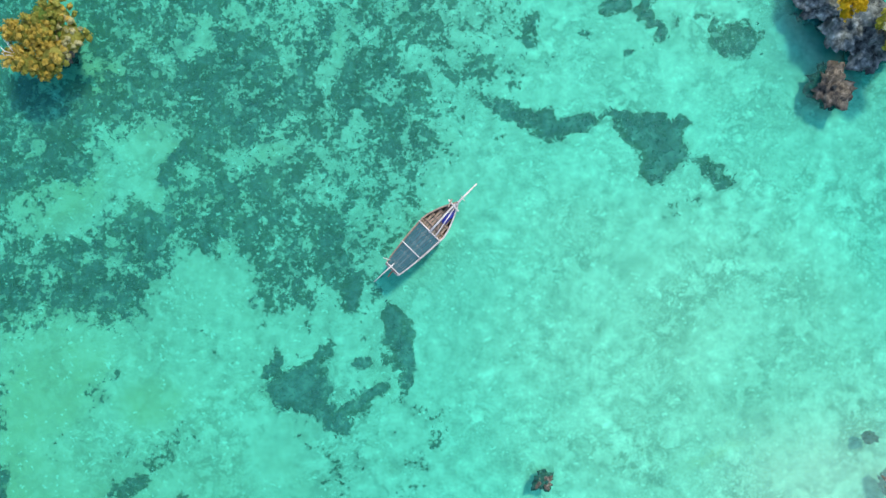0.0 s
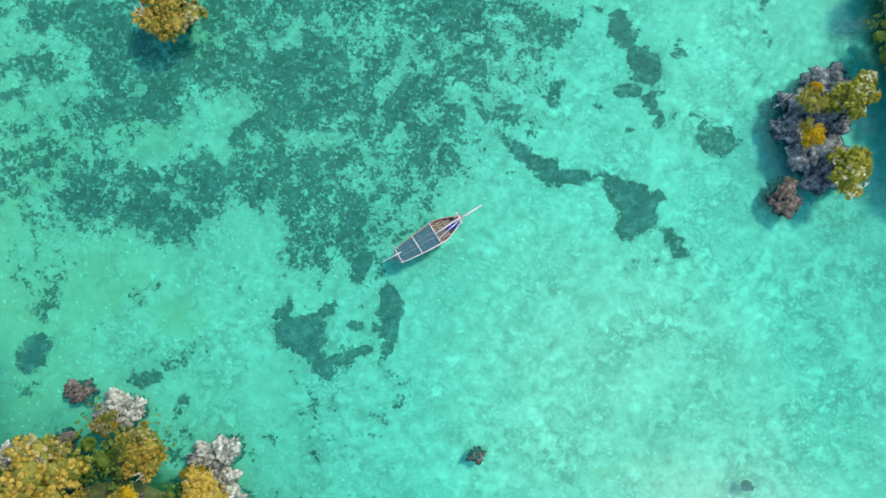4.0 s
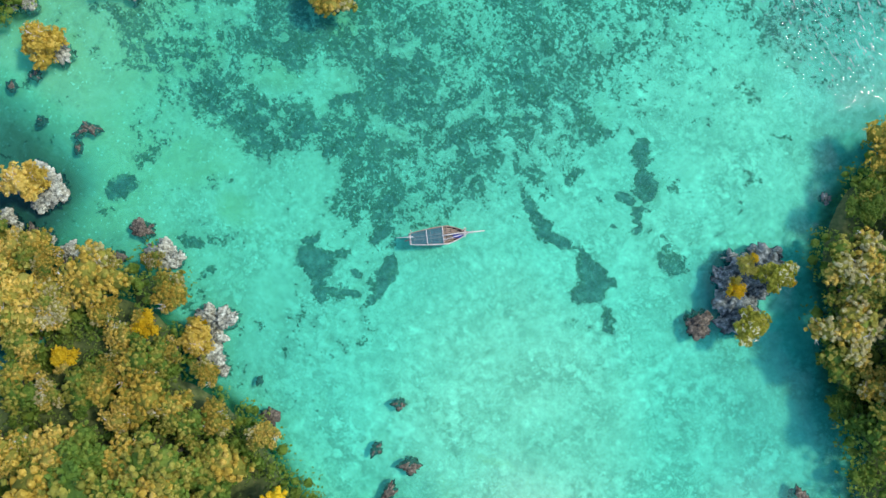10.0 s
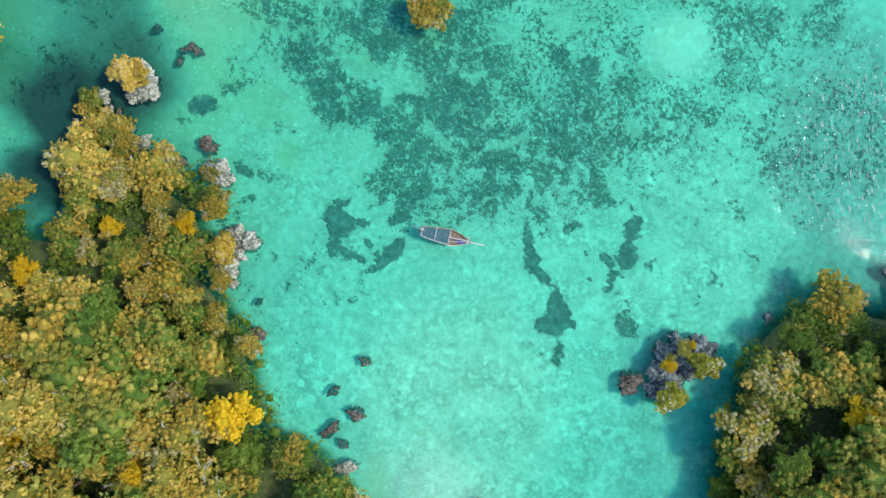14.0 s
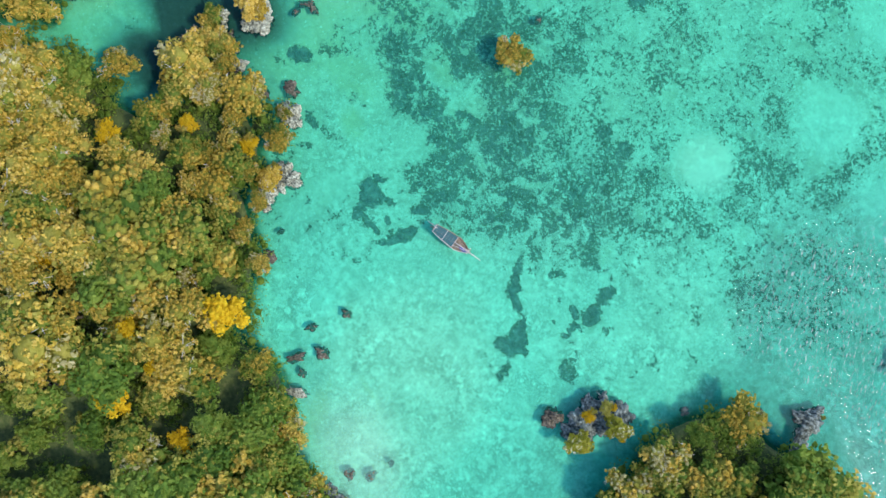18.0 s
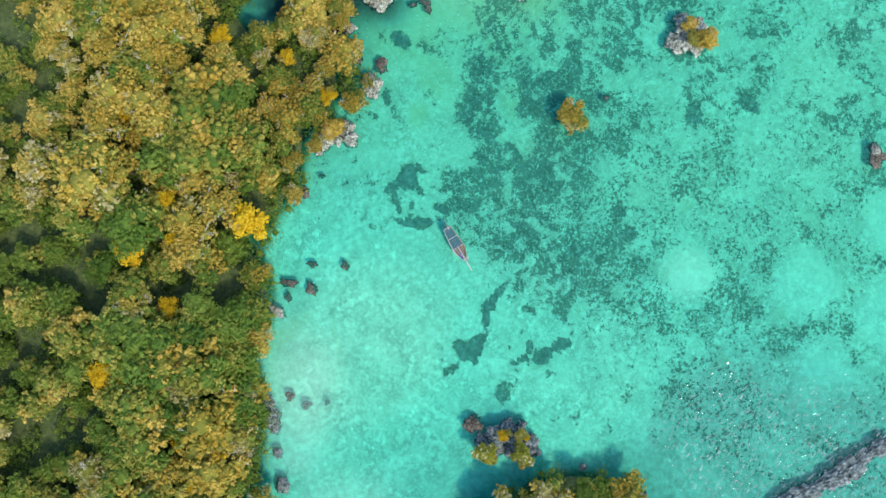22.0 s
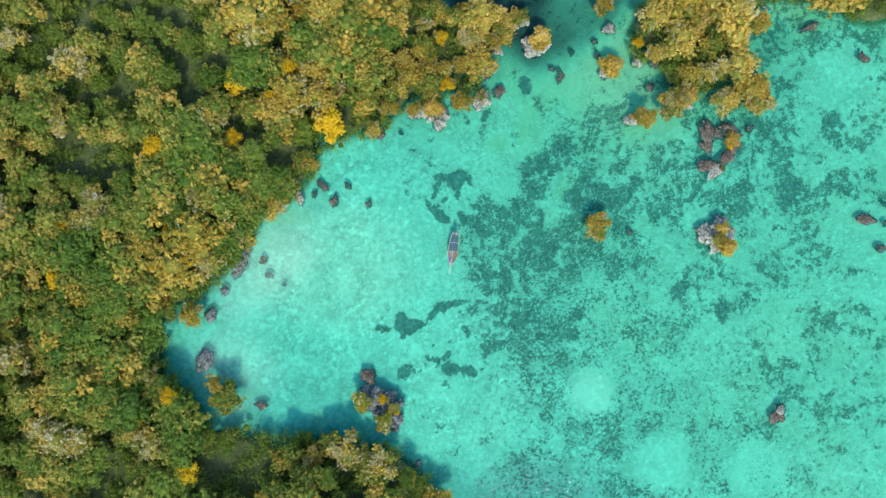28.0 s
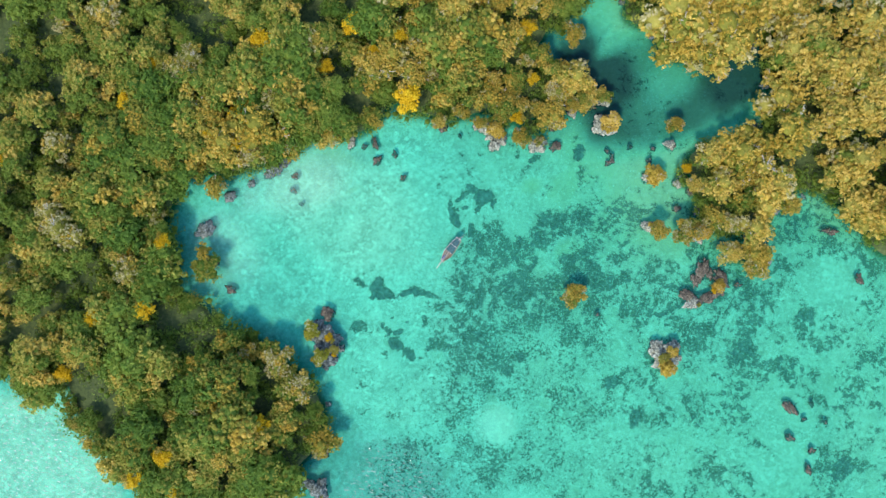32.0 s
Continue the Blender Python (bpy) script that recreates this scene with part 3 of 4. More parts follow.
def rock(kind, x, y, r, tall=0.8, long=1.0, turn=0.0, z=-0.3, name="rock", parent=None):
    me = (ROCKS if r > 1.25 else PEBBLES)[kind][int(RNG.randint(4))]
    ob = new(name, me)
    ob.matrix_world = pose(x, y, z, 0, 0, turn + RNG.uniform(-15, 15)) @ Matrix.Diagonal((r * long, r, r * tall, 1))
    if parent is not None:
        ob.parent = parent
    else:
        tagged(ob, ROCK_LABEL[kind], "rock", "rocks in the lagoon")
    return ob

# ---- trees ----
def tris(f):
    return np.concatenate([f[:, [0, 1, 2]], f[:, [0, 2, 3]]])


def crown_arrays(seed, radius, boughs, puffs, leaves, leaf, grade=0, heart=0.9):
    """A crown of boughs, each a dome of small leaf clumps: vertices, triangles, the boughs, the bough of each triangle, and whether it lies among the lower leaves. grade: 1 for clumps with a solid heart."""
    r = np.random.RandomState(seed)
    bv, bf = BALL[1]
    c, pieces, which, under = [], [], [], []
    for k in range(boughs):
        u = math.sqrt((k + 0.35) / boughs)
        a, d = 2.4 * k + r.uniform(-0.4, 0.4), radius * 0.76 * u * r.uniform(0.82, 1.15)
        c.append((d * math.cos(a), d * math.sin(a), radius * (0.36 - 0.52 * u * u + r.uniform(-0.16, 0.16)), radius * r.uniform(0.74, 1.24) * (1.16 - 0.26 * u) / math.sqrt(boughs)))
    for k, (cx, cy, cz, lr) in enumerate(c):
        mid = np.array([cx, cy, cz])
        pieces.append((bv * lr * (heart, heart, heart * 0.8) + mid, bf))
        which.append(np.full(len(bf), k))
        under.append(np.ones(len(bf), bool))
        for m in range(puffs):
            z = 1 - 1.3 * (m + 0.5) / puffs
            a, s = 2.4 * m + r.uniform(-0.5, 0.5) + k, math.sqrt(max(0.0, 1 - z * z))
            at = mid + np.array([s * math.cos(a), s * math.sin(a), z * 0.82]) * lr * r.uniform(0.76, 1.24)
            pr = lr * r.uniform(0.19, 0.37) * math.sqrt(17 / puffs)
            if grade:
                pieces.append((bv * (1 + 0.22 * r.normal(size=(len(bv), 1))) * pr * (0.84, 0.84, 0.7) + at, bf))
            e = r.normal(size=(leaves, 3)) + (0, 0, 0.6)
            e /= np.linalg.norm(e, axis=1, keepdims=True)
            spot = at + e * pr * r.uniform(0.7, 1.15, (leaves, 1))
            nrm = e + 0.36 * r.normal(size=(leaves, 3)) + (0, 0, 0.3)
            nrm /= np.linalg.norm(nrm, axis=1, keepdims=True)
            t = np.cross(nrm, r.normal(size=(leaves, 3)))
            t /= np.linalg.norm(t, axis=1, keepdims=True)
            b = np.cross(nrm, t)
            w = leaf * r.uniform(0.6, 1.3, (leaves, 1))
            q = np.stack([spot - t * w, spot - b * w * 0.65, spot + t * w, spot + b * w * 0.65], 1).reshape(-1, 3)
            pieces.append((q, tris(np.arange(len(q)).reshape(-1, 4))))
            n = (len(bf) if grade else 0) + 2 * leaves
            which.append(np.full(n, k))
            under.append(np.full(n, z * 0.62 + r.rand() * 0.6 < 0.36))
    return (*merged(pieces), c, np.concatenate(which), np.concatenate(under))


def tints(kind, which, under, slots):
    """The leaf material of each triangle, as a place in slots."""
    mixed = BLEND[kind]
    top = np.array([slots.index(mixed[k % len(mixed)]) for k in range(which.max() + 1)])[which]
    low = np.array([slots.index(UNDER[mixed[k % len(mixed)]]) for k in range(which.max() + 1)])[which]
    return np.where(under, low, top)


def wood_arrays(c, seed, height, thick):
    """A trunk that forks into a limb for every dome of the crown; the crown's middle is at the origin."""
    r = np.random.RandomState(seed)
    fork = -height * 0.45
    pieces = [tube([(0, 0, -height), (r.uniform(-.1, .1), r.uniform(-.1, .1), -height * 0.7), (0, 0, fork)], [thick * 1.5, thick * 1.1, thick * 0.9], 7)]
    for cx, cy, cz, lr in c:
        m = (cx * 0.5 + r.uniform(-.2, .2), cy * 0.5 + r.uniform(-.2, .2), (fork + cz) * 0.55)
        pieces.append(tube([(0, 0, fork), m, (cx, cy, cz + lr * 0.35)], [thick * 0.7, thick * 0.45, thick * 0.15], 5))
    return merged(pieces)


def twig_arrays(c, seed, count, reach, thick=1.0):
    """Bare bleached branches that stick out of the leaves."""
    r = np.random.RandomState(seed)
    pieces = []
    for k in range(count):
        cx, cy, cz, lr = c[r.randint(len(c))]
        base = np.array([cx, cy, cz + lr * 0.35])
        for s in range(r.randint(3, 6)):
            d = np.array([r.normal(), r.normal(), r.uniform(0.25, 0.8)])
            d /= np.linalg.norm(d)
            a = base + d * lr * 0.5
            e = base + d * (lr * 0.95 + reach * r.uniform(0.2, 1))
            bend = (a + e) / 2 + r.normal(size=3) * 0.12
            pieces.append(tube([base, a, bend, e], [0.045 * thick, 0.034 * thick, 0.024 * thick, 0.01 * thick], 4))
            for _ in range(2):
                e2 = bend + (d + r.normal(size=3) * 0.6) * reach * 0.5
                pieces.append(tube([bend, e2], [0.02 * thick, 0.006 * thick], 4))
    return merged(pieces)


TREE_LABEL = {
    "ochre": "broad tree with mustard-brown clustered leaves on the wooded shore",
    "olive": "rounded olive-green tree in the shore woodland",
    "silver": "tree with silvery beige leaves and bare pale branches",
    "green": "low dark green tree in the shore woodland",
    "yellow": "tree with bright golden-yellow leaves in the woodland",
}


def tree_template(kind, seed, radius, detail):
    """detail: boughs, clumps of a bough, leaves of a clump, half a leaf's length."""
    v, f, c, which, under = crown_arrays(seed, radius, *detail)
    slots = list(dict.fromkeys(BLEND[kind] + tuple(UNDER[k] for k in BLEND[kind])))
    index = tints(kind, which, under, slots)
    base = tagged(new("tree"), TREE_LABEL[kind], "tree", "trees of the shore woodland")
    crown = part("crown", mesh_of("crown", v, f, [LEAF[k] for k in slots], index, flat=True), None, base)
    part("trunk", mesh_of("trunk", *wood_arrays(c, seed, radius * 1.5, 0.16), [BARK]), None, base)
    if kind in ("silver", "ochre"):
        part("bare_branch", mesh_of("bare_branch", *twig_arrays(c, seed, 3 if kind == "silver" else 2, 0.6), [BARE]), None, base, "bleached bare branch tips")["kind"] = "stuff"
    return base


TREES = {k: [tree_template(k, 20 + 7 * i + s, 3.3, (10, 28, 9, 0.125, 1)) for s in range(3)] for i, k in enumerate(LEAF)}
TREES_OFF = {k: [tree_template(k, 80 + 7 * i + s, 3.3, (9, 20, 10, 0.18, 0, 0.8)) for s in range(3)] for i, k in enumerate(LEAF)}
USED = set()


def plant(kind, x, y, z, scale, turn, squash=1.0, label=""):
    near = math.hypot(x + 14, y + 28) < 26 or math.hypot(x - 46, y - 26) < 16 or math.hypot(x + 42, y + 10) < 29
    src = (TREES if near else TREES_OFF)[kind][int(RNG.randint(3))]
    m = pose(x, y, z, 0, 0, turn) @ Matrix.Diagonal((scale, scale, scale * squash, 1))
    if src.name in USED:
        ob = copy_thing(src, m)
    else:
        USED.add(src.name)
        ob = src
        ob.matrix_world = m
    if label:
        ob["label"] = label
    return ob


# places of the golden trees: x, y, size
GOLDEN = [(4.3, -38.6, 1.3), (74.6, 5.6, 1.0), (72.5, -45.4, 0.8), (38.5, -56.5, 1.2), (45.6, -39, 0.6), (73.5, 41.6, 0.7), (71.7, 50.2, 0.5), (81, 46.2, 0.5), (95.4, 19, 0.5), (83.8, -27.7, 0.5), (86.6, 6.2, 0.6),
          (104, -34.5, 0.4), (15.2, -59, 1.1), (-28, -52.6, 0.5), (23.8, -48.7, 0.5), (50.7, 37.6, 0.5), (68, -10, 0.4), 
          (39.1, -52.1, 0.3), (56.8, -42.3, 0.2), (53.9, -34.9, 0.2), (47.7, -32.4, 0.2), (11.5, -50.8, 0.2), (4.8, -54.5, 0.4), (36.0, -56.0, 0.4), (65.5, -54.2, 0.2)]


def leafing(x, y, u):
    """The kind of tree for a place: mustard in the west, greener in the east and in the hollows of the canopy."""
    px, py = np.array([x]), np.array([y])
    w = float(smooth(48, -42, x + 0.2 * y + 30 * (value_noise(px, py, 14, 2)[0] - 0.5)))
    w = max(w, float(smooth(11, 6, math.hypot(x - 50, y + 35))), 0.4 * float(smooth(26, 14, math.hypot(x - 46, y - 32))))
    if rise(px, py)[0] < 0.36:
        return "green" if u < (0.8 if x > 5 else 0.4) else "olive"
    if u < 0.02 + 0.46 * w - 0.1 * (x > 45) + 0.36 * (x < -55) + 0.16 * (-55 < x < 2):
        return "ochre"
    if u < 0.46 + 0.34 * w + 0.1 * (x < 2):
        return "olive"
    if u < 0.56 + 0.35 * w + 0.06 * (x < 2):
        return "silver"
    return "green"


# hollows of the canopy: x, y, radius
HOLLOWS = [(-4, -77, 6), (-10, -83, 4), (17, -52, 5), (24, -67, 4), (-38, -57, 3), (9, -72, 3), (21, -86, 4), (30, -91, 4), (45, -61, 4), (24, -51, 3.5), (90, -50, 4), (92, -67, 4), (21, -62, 4), (101, -26, 4), (58, -63, 3)]


def rise(x, y):
    """How high the canopy stands, from 0 in its hollows to 1."""
    return np.clip(smooth(0.38, 0.56, 0.5 * fractal(x, y, 17, 5, 3) + 0.5 * fractal(x, y, 7.5, 6, 2)) + 0.6 * smooth(-42, -60, x) - blobs(x, y, [(a, b, k, k, 0) for a, b, k in HOLLOWS], 0.9), 0, 1)


def stands(x, y, s, inside):
    """The height of a crown's middle and its scale."""
    h = float(rise(np.array([x]), np.array([y]))[0])
    return 1.6 + (4.3 * h + 2.0 * s) * min(1.0, 0.12 + inside / 10) + 0.2 * min(inside, 5), (0.80 + 0.56 * s) * (0.82 + 0.42 * h) * (1 + 0.4 * float(smooth(-54, -64, x)))


def wood_places(spacing):
    r = np.random.RandomState(3)
    out = []
    for i in range(int(290 / spacing)):
        for j in range(int(270 / (spacing * 0.866))):
            out.append((-145 + (i + 0.5 * (j % 2)) * spacing + r.uniform(-.36, .36) * spacing, -132 + j * spacing * 0.866 + r.uniform(-.36, .36) * spacing, r.rand(), r.rand(), r.uniform(0, 360)))
    out = np.array(out)
    inside = land(out[:, 0], out[:, 1])
    keep = (inside > 1.3) & (np.hypot(out[:, 0] - 5, out[:, 1] + 5) < 146) & (out[:, 1] > -122) & ((out[:, 0] > -57) | (out[:, 3] > 0.42)) & ((rise(out[:, 0], out[:, 1]) > 0.15) | (out[:, 3] > 0.62) | (inside < 4))
    return out[keep], inside[keep]


# trees of the south-western point and the near southern shore, then of the eastern point: kind, x, y, size
POINT_TREES = [("ochre", -32.0, -30.4, 1.12), ("ochre", -28.0, -32.8, 0.81), ("yellow", -23.0, -30.6, 0.62), ("ochre", -23.2, -25.6, 0.86), ("ochre", -37.3, -32.4, 0.81), ("yellow", -37.0, -36.2, 0.58), ("silver", -32.6, -36.2, 0.85),
               ("ochre", -22.2, -37.2, 0.95), ("ochre", -17.1, -37.1, 1.04), ("ochre", -18.2, -41.6, 0.85), ("ochre", -13.4, -30.6, 0.72), ("yellow", -28.2, -40.6, 0.58), ("silver", -27.0, -45.1, 0.9), ("olive", -33.3, -42.0, 0.85)]
SHORE_TREES = [("olive", -30.4, -46.6, 0.85), ("ochre", -3.0, -32.2, 0.8), ("olive", -12.1, -36.9, 0.85), ("olive", -23.4, -41.4, 0.75), ("ochre", -18.4, -31.2, 0.66), ("ochre", -18.6, -54.4, 1.13), ("silver", -15.9, -61.7, 1.01), ("ochre", -9.9, -55.7, 1.01),
               ("silver", -2.0, -44.2, 0.95), ("ochre", 4.7, -55.8, 1.17), ("olive", 14.5, -35.0, 1.1), ("ochre", -8.8, -34.2, 0.9), ("olive", -4.9, -39.6, 1.01), ("green", 9.9, -41.8, 1.01), ("yellow", -9.1, -68.6, 0.9), ("ochre", -6.2, -63.7, 1.01)]
EAST_TREES = [("silver", 44.5, 22.1, 1.00), ("ochre", 43.4, 25.1, 0.52), ("silver", 53.9, 21.5, 0.91), ("olive", 42.5, 29.9, 0.87), ("olive", 43.7, 35.7, 0.87), ("ochre", 50.4, 19.7, 0.65)]
# the big crowns of the western point
WEST_TREES = [("ochre", -70.8, -15.7, 1.24), ("ochre", -80.0, -12.4, 1.17), ("ochre", -72.4, -7.2, 1.09), ("ochre", -82.6, -1.5, 1.31), ("ochre", -89.1, -0.1, 1.02), ("ochre", -69.2, 0.4, 1.02), ("ochre", -72.1, 10.2, 1.02), ("ochre", -79.1, 13.1, 1.09), ("ochre", -79.6, 4.7, 1.09), ("silver", -61.8, 3.0, 0.87), ("ochre", -54.9, 2.2, 0.69), ("ochre", -66.2, -8.4, 1.02), ("silver", -72.7, 2.3, 0.87), ("olive", -77.7, -3.4, 0.95), ("ochre", -81.1, -7.9, 1.02)]
GIVEN = POINT_TREES + SHORE_TREES + EAST_TREES + WEST_TREES
places, inside = wood_places(5.7)
free = np.array([min(math.hypot(x - a, y - b) - 2.4 * k - 0.8 for _, a, b, k in GIVEN) > 0 for x, y in places[:, :2]])
places, inside = places[free], inside[free]
reach = np.hypot(places[:, 0] - 5, places[:, 1] + 5) + 1.5 * np.maximum(0, inside - 8)
singles = [int(k) for k in np.argsort(reach)[:270]]
single_set = set(singles)
for k in singles:
    x, y, u, s, turn = places[k]
    if any(math.hypot(x - a, y - b) < 2.8 for a, b, _ in GOLDEN):
        continue
    z, size = stands(x, y, s, inside[k])
    plant(leafing(x, y, u), x, y, z, size * (0.78 if inside[k] < 3.5 else 1.0), turn, 0.9)
for kind, x, y, s in GIVEN:
    plant(kind, x, y, 4.9 if kind != "green" else 3.8, s, 41 * x, 0.9)
for x, y, s in GOLDEN:
    plant("yellow", x, y, 6.3 + 1.6 * rise(np.array([x]), np.array([y]))[0], 0.60 + 0.5 * s, 57 * x, 0.9)

# the rest of the wood, past counting, as one body
FAR = {k: [] for k in LEAF}
for i, k in enumerate(LEAF):
    for s in range(4):
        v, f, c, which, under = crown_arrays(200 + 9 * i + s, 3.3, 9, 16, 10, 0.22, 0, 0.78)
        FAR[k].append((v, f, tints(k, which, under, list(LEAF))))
KINDS = list(LEAF)
vs, fs, ix, base = [], [], [], 0
for k in range(len(places)):
    if k in single_set:
        continue
    x, y, u, s, turn = places[k]
    if any(math.hypot(x - a, y - b) < 2.2 for a, b, _ in GOLDEN) or u > 0.985:
        continue
    kind = leafing(x, y, u)
    v, f, look_of = FAR[kind][k % 4]
    z, size = stands(x, y, s, inside[k])
    c, sn = math.cos(radians(turn)) * size, math.sin(radians(turn)) * size
    vs.append(np.stack([x + v[:, 0] * c - v[:, 1] * sn, y + v[:, 0] * sn + v[:, 1] * c, z + v[:, 2] * size * 0.9], 1))
    t, tf = tube([(x, y, 0.6), (x, y, z)], [0.2, 0.1], 4)
    fs.append(f + base)
    ix.append(look_of)
    base += len(v)
    vs.append(t)
    fs.append(tris(tf) + base)
    ix.append(np.full(2 * len(tf), len(KINDS)))
    base += len(t)
me = mesh_of("woodland", np.concatenate(vs), np.concatenate(fs), [LEAF[k] for k in KINDS] + [BARK], np.concatenate(ix), flat=True)
tagged(new("woodland", me), "dense olive and mustard woodland canopy over the land", "woodland", kind="stuff")

# low green undergrowth between the trees
r = np.random.RandomState(17)
LOW = []
for k in range(4):
    v, f, c, which, under = crown_arrays(400 + k, 1.9, 2, 10, 5, 0.21, 0, 0.45)
    LOW.append((v, f))
vs, fs, base = [], [], 0
ux, uy = r.uniform(-130, 122, 7600), r.uniform(-110, 64, 7600)
e = land(ux, uy)
keep = (e > 0.8) & ((e < 6) | (r.rand(len(e)) < 0.42))
for x, y, d in zip(ux[keep], uy[keep], e[keep]):
    v, f = LOW[r.randint(4)]
    a, k = r.uniform(0, 6.28), r.uniform(0.7, 1.3)
    z = 1.0 + r.uniform(0.0, 2.2) * min(1, d / 4)
    vs.append(np.stack([x + (v[:, 0] * math.cos(a) - v[:, 1] * math.sin(a)) * k, y + (v[:, 0] * math.sin(a) + v[:, 1] * math.cos(a)) * k, z + v[:, 2] * k], 1))
    fs.append(f + base)
    base += len(v)
me = mesh_of("undergrowth", np.concatenate(vs), np.concatenate(fs), [LEAF["green"]], flat=True)
tagged(new("undergrowth", me), "dark green bushes growing between the trees", "undergrowth", kind="stuff")

# ---- islets ----
def islet(label, rows, kind="grey"):
    """A rock islet of several joined masses: x, y, radius, height over radius, stretch, heading."""
    base = tagged(new("rock_islet"), label, "islet")
    base.matrix_world = pose(rows[0][0], rows[0][1], -1.4)
    for k, (x, y, r, tall, long, turn) in enumerate(rows):
        ob = rock(kind, x - rows[0][0], y - rows[0][1], r, tall, long, turn, 1.1, "rock_mass", base)
    return base


SPIKY_LEAF = leaf_material("yellow_green_leaves", (0.13, 0.165, 0.018), (0.31, 0.325, 0.035), (0.58, 0.52, 0.08))
SPIKE = bark_material("pale_stem", (0.50, 0.48, 0.26), (0.78, 0.74, 0.48))


def star_arrays(c, seed, count):
    """Stiff blades that radiate from points on the crown's top."""
    r = np.random.RandomState(seed)
    pieces = []
    for k in range(count):
        cx, cy, cz, lr = c[r.randint(len(c))]
        a, q = r.uniform(0, 6.28), math.sqrt(r.rand()) * 0.8
        base = np.array([cx + 0.25 + lr * q * math.cos(a), cy - 0.2 + lr * q * math.sin(a), cz + lr * (0.95 - 0.45 * q)])
        for s in range(r.randint(7, 12)):
            d = np.array([r.normal(), r.normal(), r.uniform(0.1, 0.7)])
            d /= np.linalg.norm(d)
            e = base + d * r.uniform(0.12, 0.27)
            pieces.append(tube([base, (base + e) / 2 + (0, 0, 0.02), e + (0, 0, -0.03)], [0.010, 0.013, 0.004], 4))
    return merged(pieces)


def shrub_template(leaf, seed, radius, spikes, label):
    v, f, c, which, under = crown_arrays(seed, radius, 7, 18, 26, 0.085)
    base = tagged(new("shrub"), label, "shrub", "shrubs on the rocks")
    part("foliage", mesh_of("foliage", v, f, [leaf], flat=True), None, base)
    part("stem", mesh_of("stem", *wood_arrays(c, seed, radius * 1.1, 0.09), [BARK]), None, base)
    if spikes:
        arrays = star_arrays(c, seed, spikes) if leaf is SPIKY_LEAF else twig_arrays(c, seed, spikes, 0.10, 0.6)
        part("stem_tuft", mesh_of("stem_tuft", *arrays, [SPIKE if leaf is SPIKY_LEAF else BARE]), None, base, "stiff cream-coloured stem tips")["kind"] = "stuff"
    return base


SHRUBS = {
    "spiky": [shrub_template(SPIKY_LEAF, 301 + s, 1.5, 38, "yellow-green shrub with stiff cream stems on grey rock") for s in range(2)],
    "orange": [shrub_template(LEAF["yellow"], 311 + s, 1.5, 0, "small golden-orange shrub growing on the rock") for s in range(2)],
    "ochre": [shrub_template(LEAF["ochre"], 321 + s, 1.5, 4, "mustard-brown shrub with grey twigs on a rock") for s in range(3)],
    "olive": [shrub_template(LEAF["olive"], 331 + s, 1.5, 2, "olive-green shrub growing on the rock") for s in range(2)],
}


def shrub(kind, x, y, z, r, label=""):
    src = SHRUBS[kind][int(RNG.randint(len(SHRUBS[kind])))]
    m = pose(x, y, z, 0, 0, RNG.uniform(0, 360)) @ Matrix.Scale(r / 1.5, 4)
    if src.name in USED:
        ob = copy_thing(src, m)
    else:
        USED.add(src.name)
        ob = src
        ob.matrix_world = m
    if label:
        ob["label"] = label
    return ob


# the grey islet beside the deep channel
islet("undercut dark grey limestone islet with four shrubs on top",
      [(31.2, 21.2, 2.5, 1.1, 1.1, 60), (30.2, 19.4, 1.9, 1.05, 1.0, 10), (33.4, 23.8, 2.5, 1.1, 1.1, 10), (32.6, 18.2, 2.3, 1.05, 1.1, 120), (34.5, 16.1, 2.3, 1.0, 1.1, 60),
       (34.2, 20.6, 1.7, 1.05, 1.1, 100), (34.9, 18.4, 1.5, 1.0, 1.0, 0), (33.2, 25.9, 1.0, 1.5, 1.0, 0), (30.7, 24.3, 0.9, 1.6, 1.0, 0), (29.0, 22.0, 1.2, 1.1, 1.0, 0)])
shrub("spiky", 34.2, 23.0, 2.7, 2.4)
shrub("spiky", 35.3, 16.2, 2.4, 1.6)
shrub("orange", 31.4, 18.7, 2.6, 1.2)
shrub("olive", 30.7, 19.3, 2.4, 0.8)
shrub("olive", 30.4, 21.8, 2.5, 1.5)
shrub("orange", 30.5, 23.0, 2.7, 0.75)
shrub("orange", 36.0, 23.6, 2.8, 0.8)
rock("brown", 31.2, 12.8, 1.65, 0.95, 1.15, 60)
# lone bush out in the lagoon
rock("brown", -31.9, 15.9, 1.6, 0.7)
plant("ochre", -31.8, 15.9, 2.3, 1.28, 40, 0.75, "round mustard-coloured bush standing alone in the lagoon")
# square islet
islet("pale grey fretted limestone islet with a golden bush", [(-53.7, 33.6, 3.1, 0.8, 1.1, 20), (-56.0, 32.6, 2.1, 0.9, 1.2, 90), (-51.4, 32.2, 2.0, 0.9, 1.2, 90), (-53.4, 36.4, 2.4, 0.8, 1.2, 10), (-56.2, 35.4, 1.6, 0.9, 1.0, 0)], "pale")
shrub("ochre", -53.2, 37.0, 2.0, 2.5)
shrub("ochre", -55.0, 33.2, 2.4, 1.7)
shrub("olive", -52.2, 34.6, 2.4, 1.5)
shrub("orange", -52.0, 37.4, 2.0, 0.9)
shrub("olive", -53.8, 34.0, 2.4, 0.9)
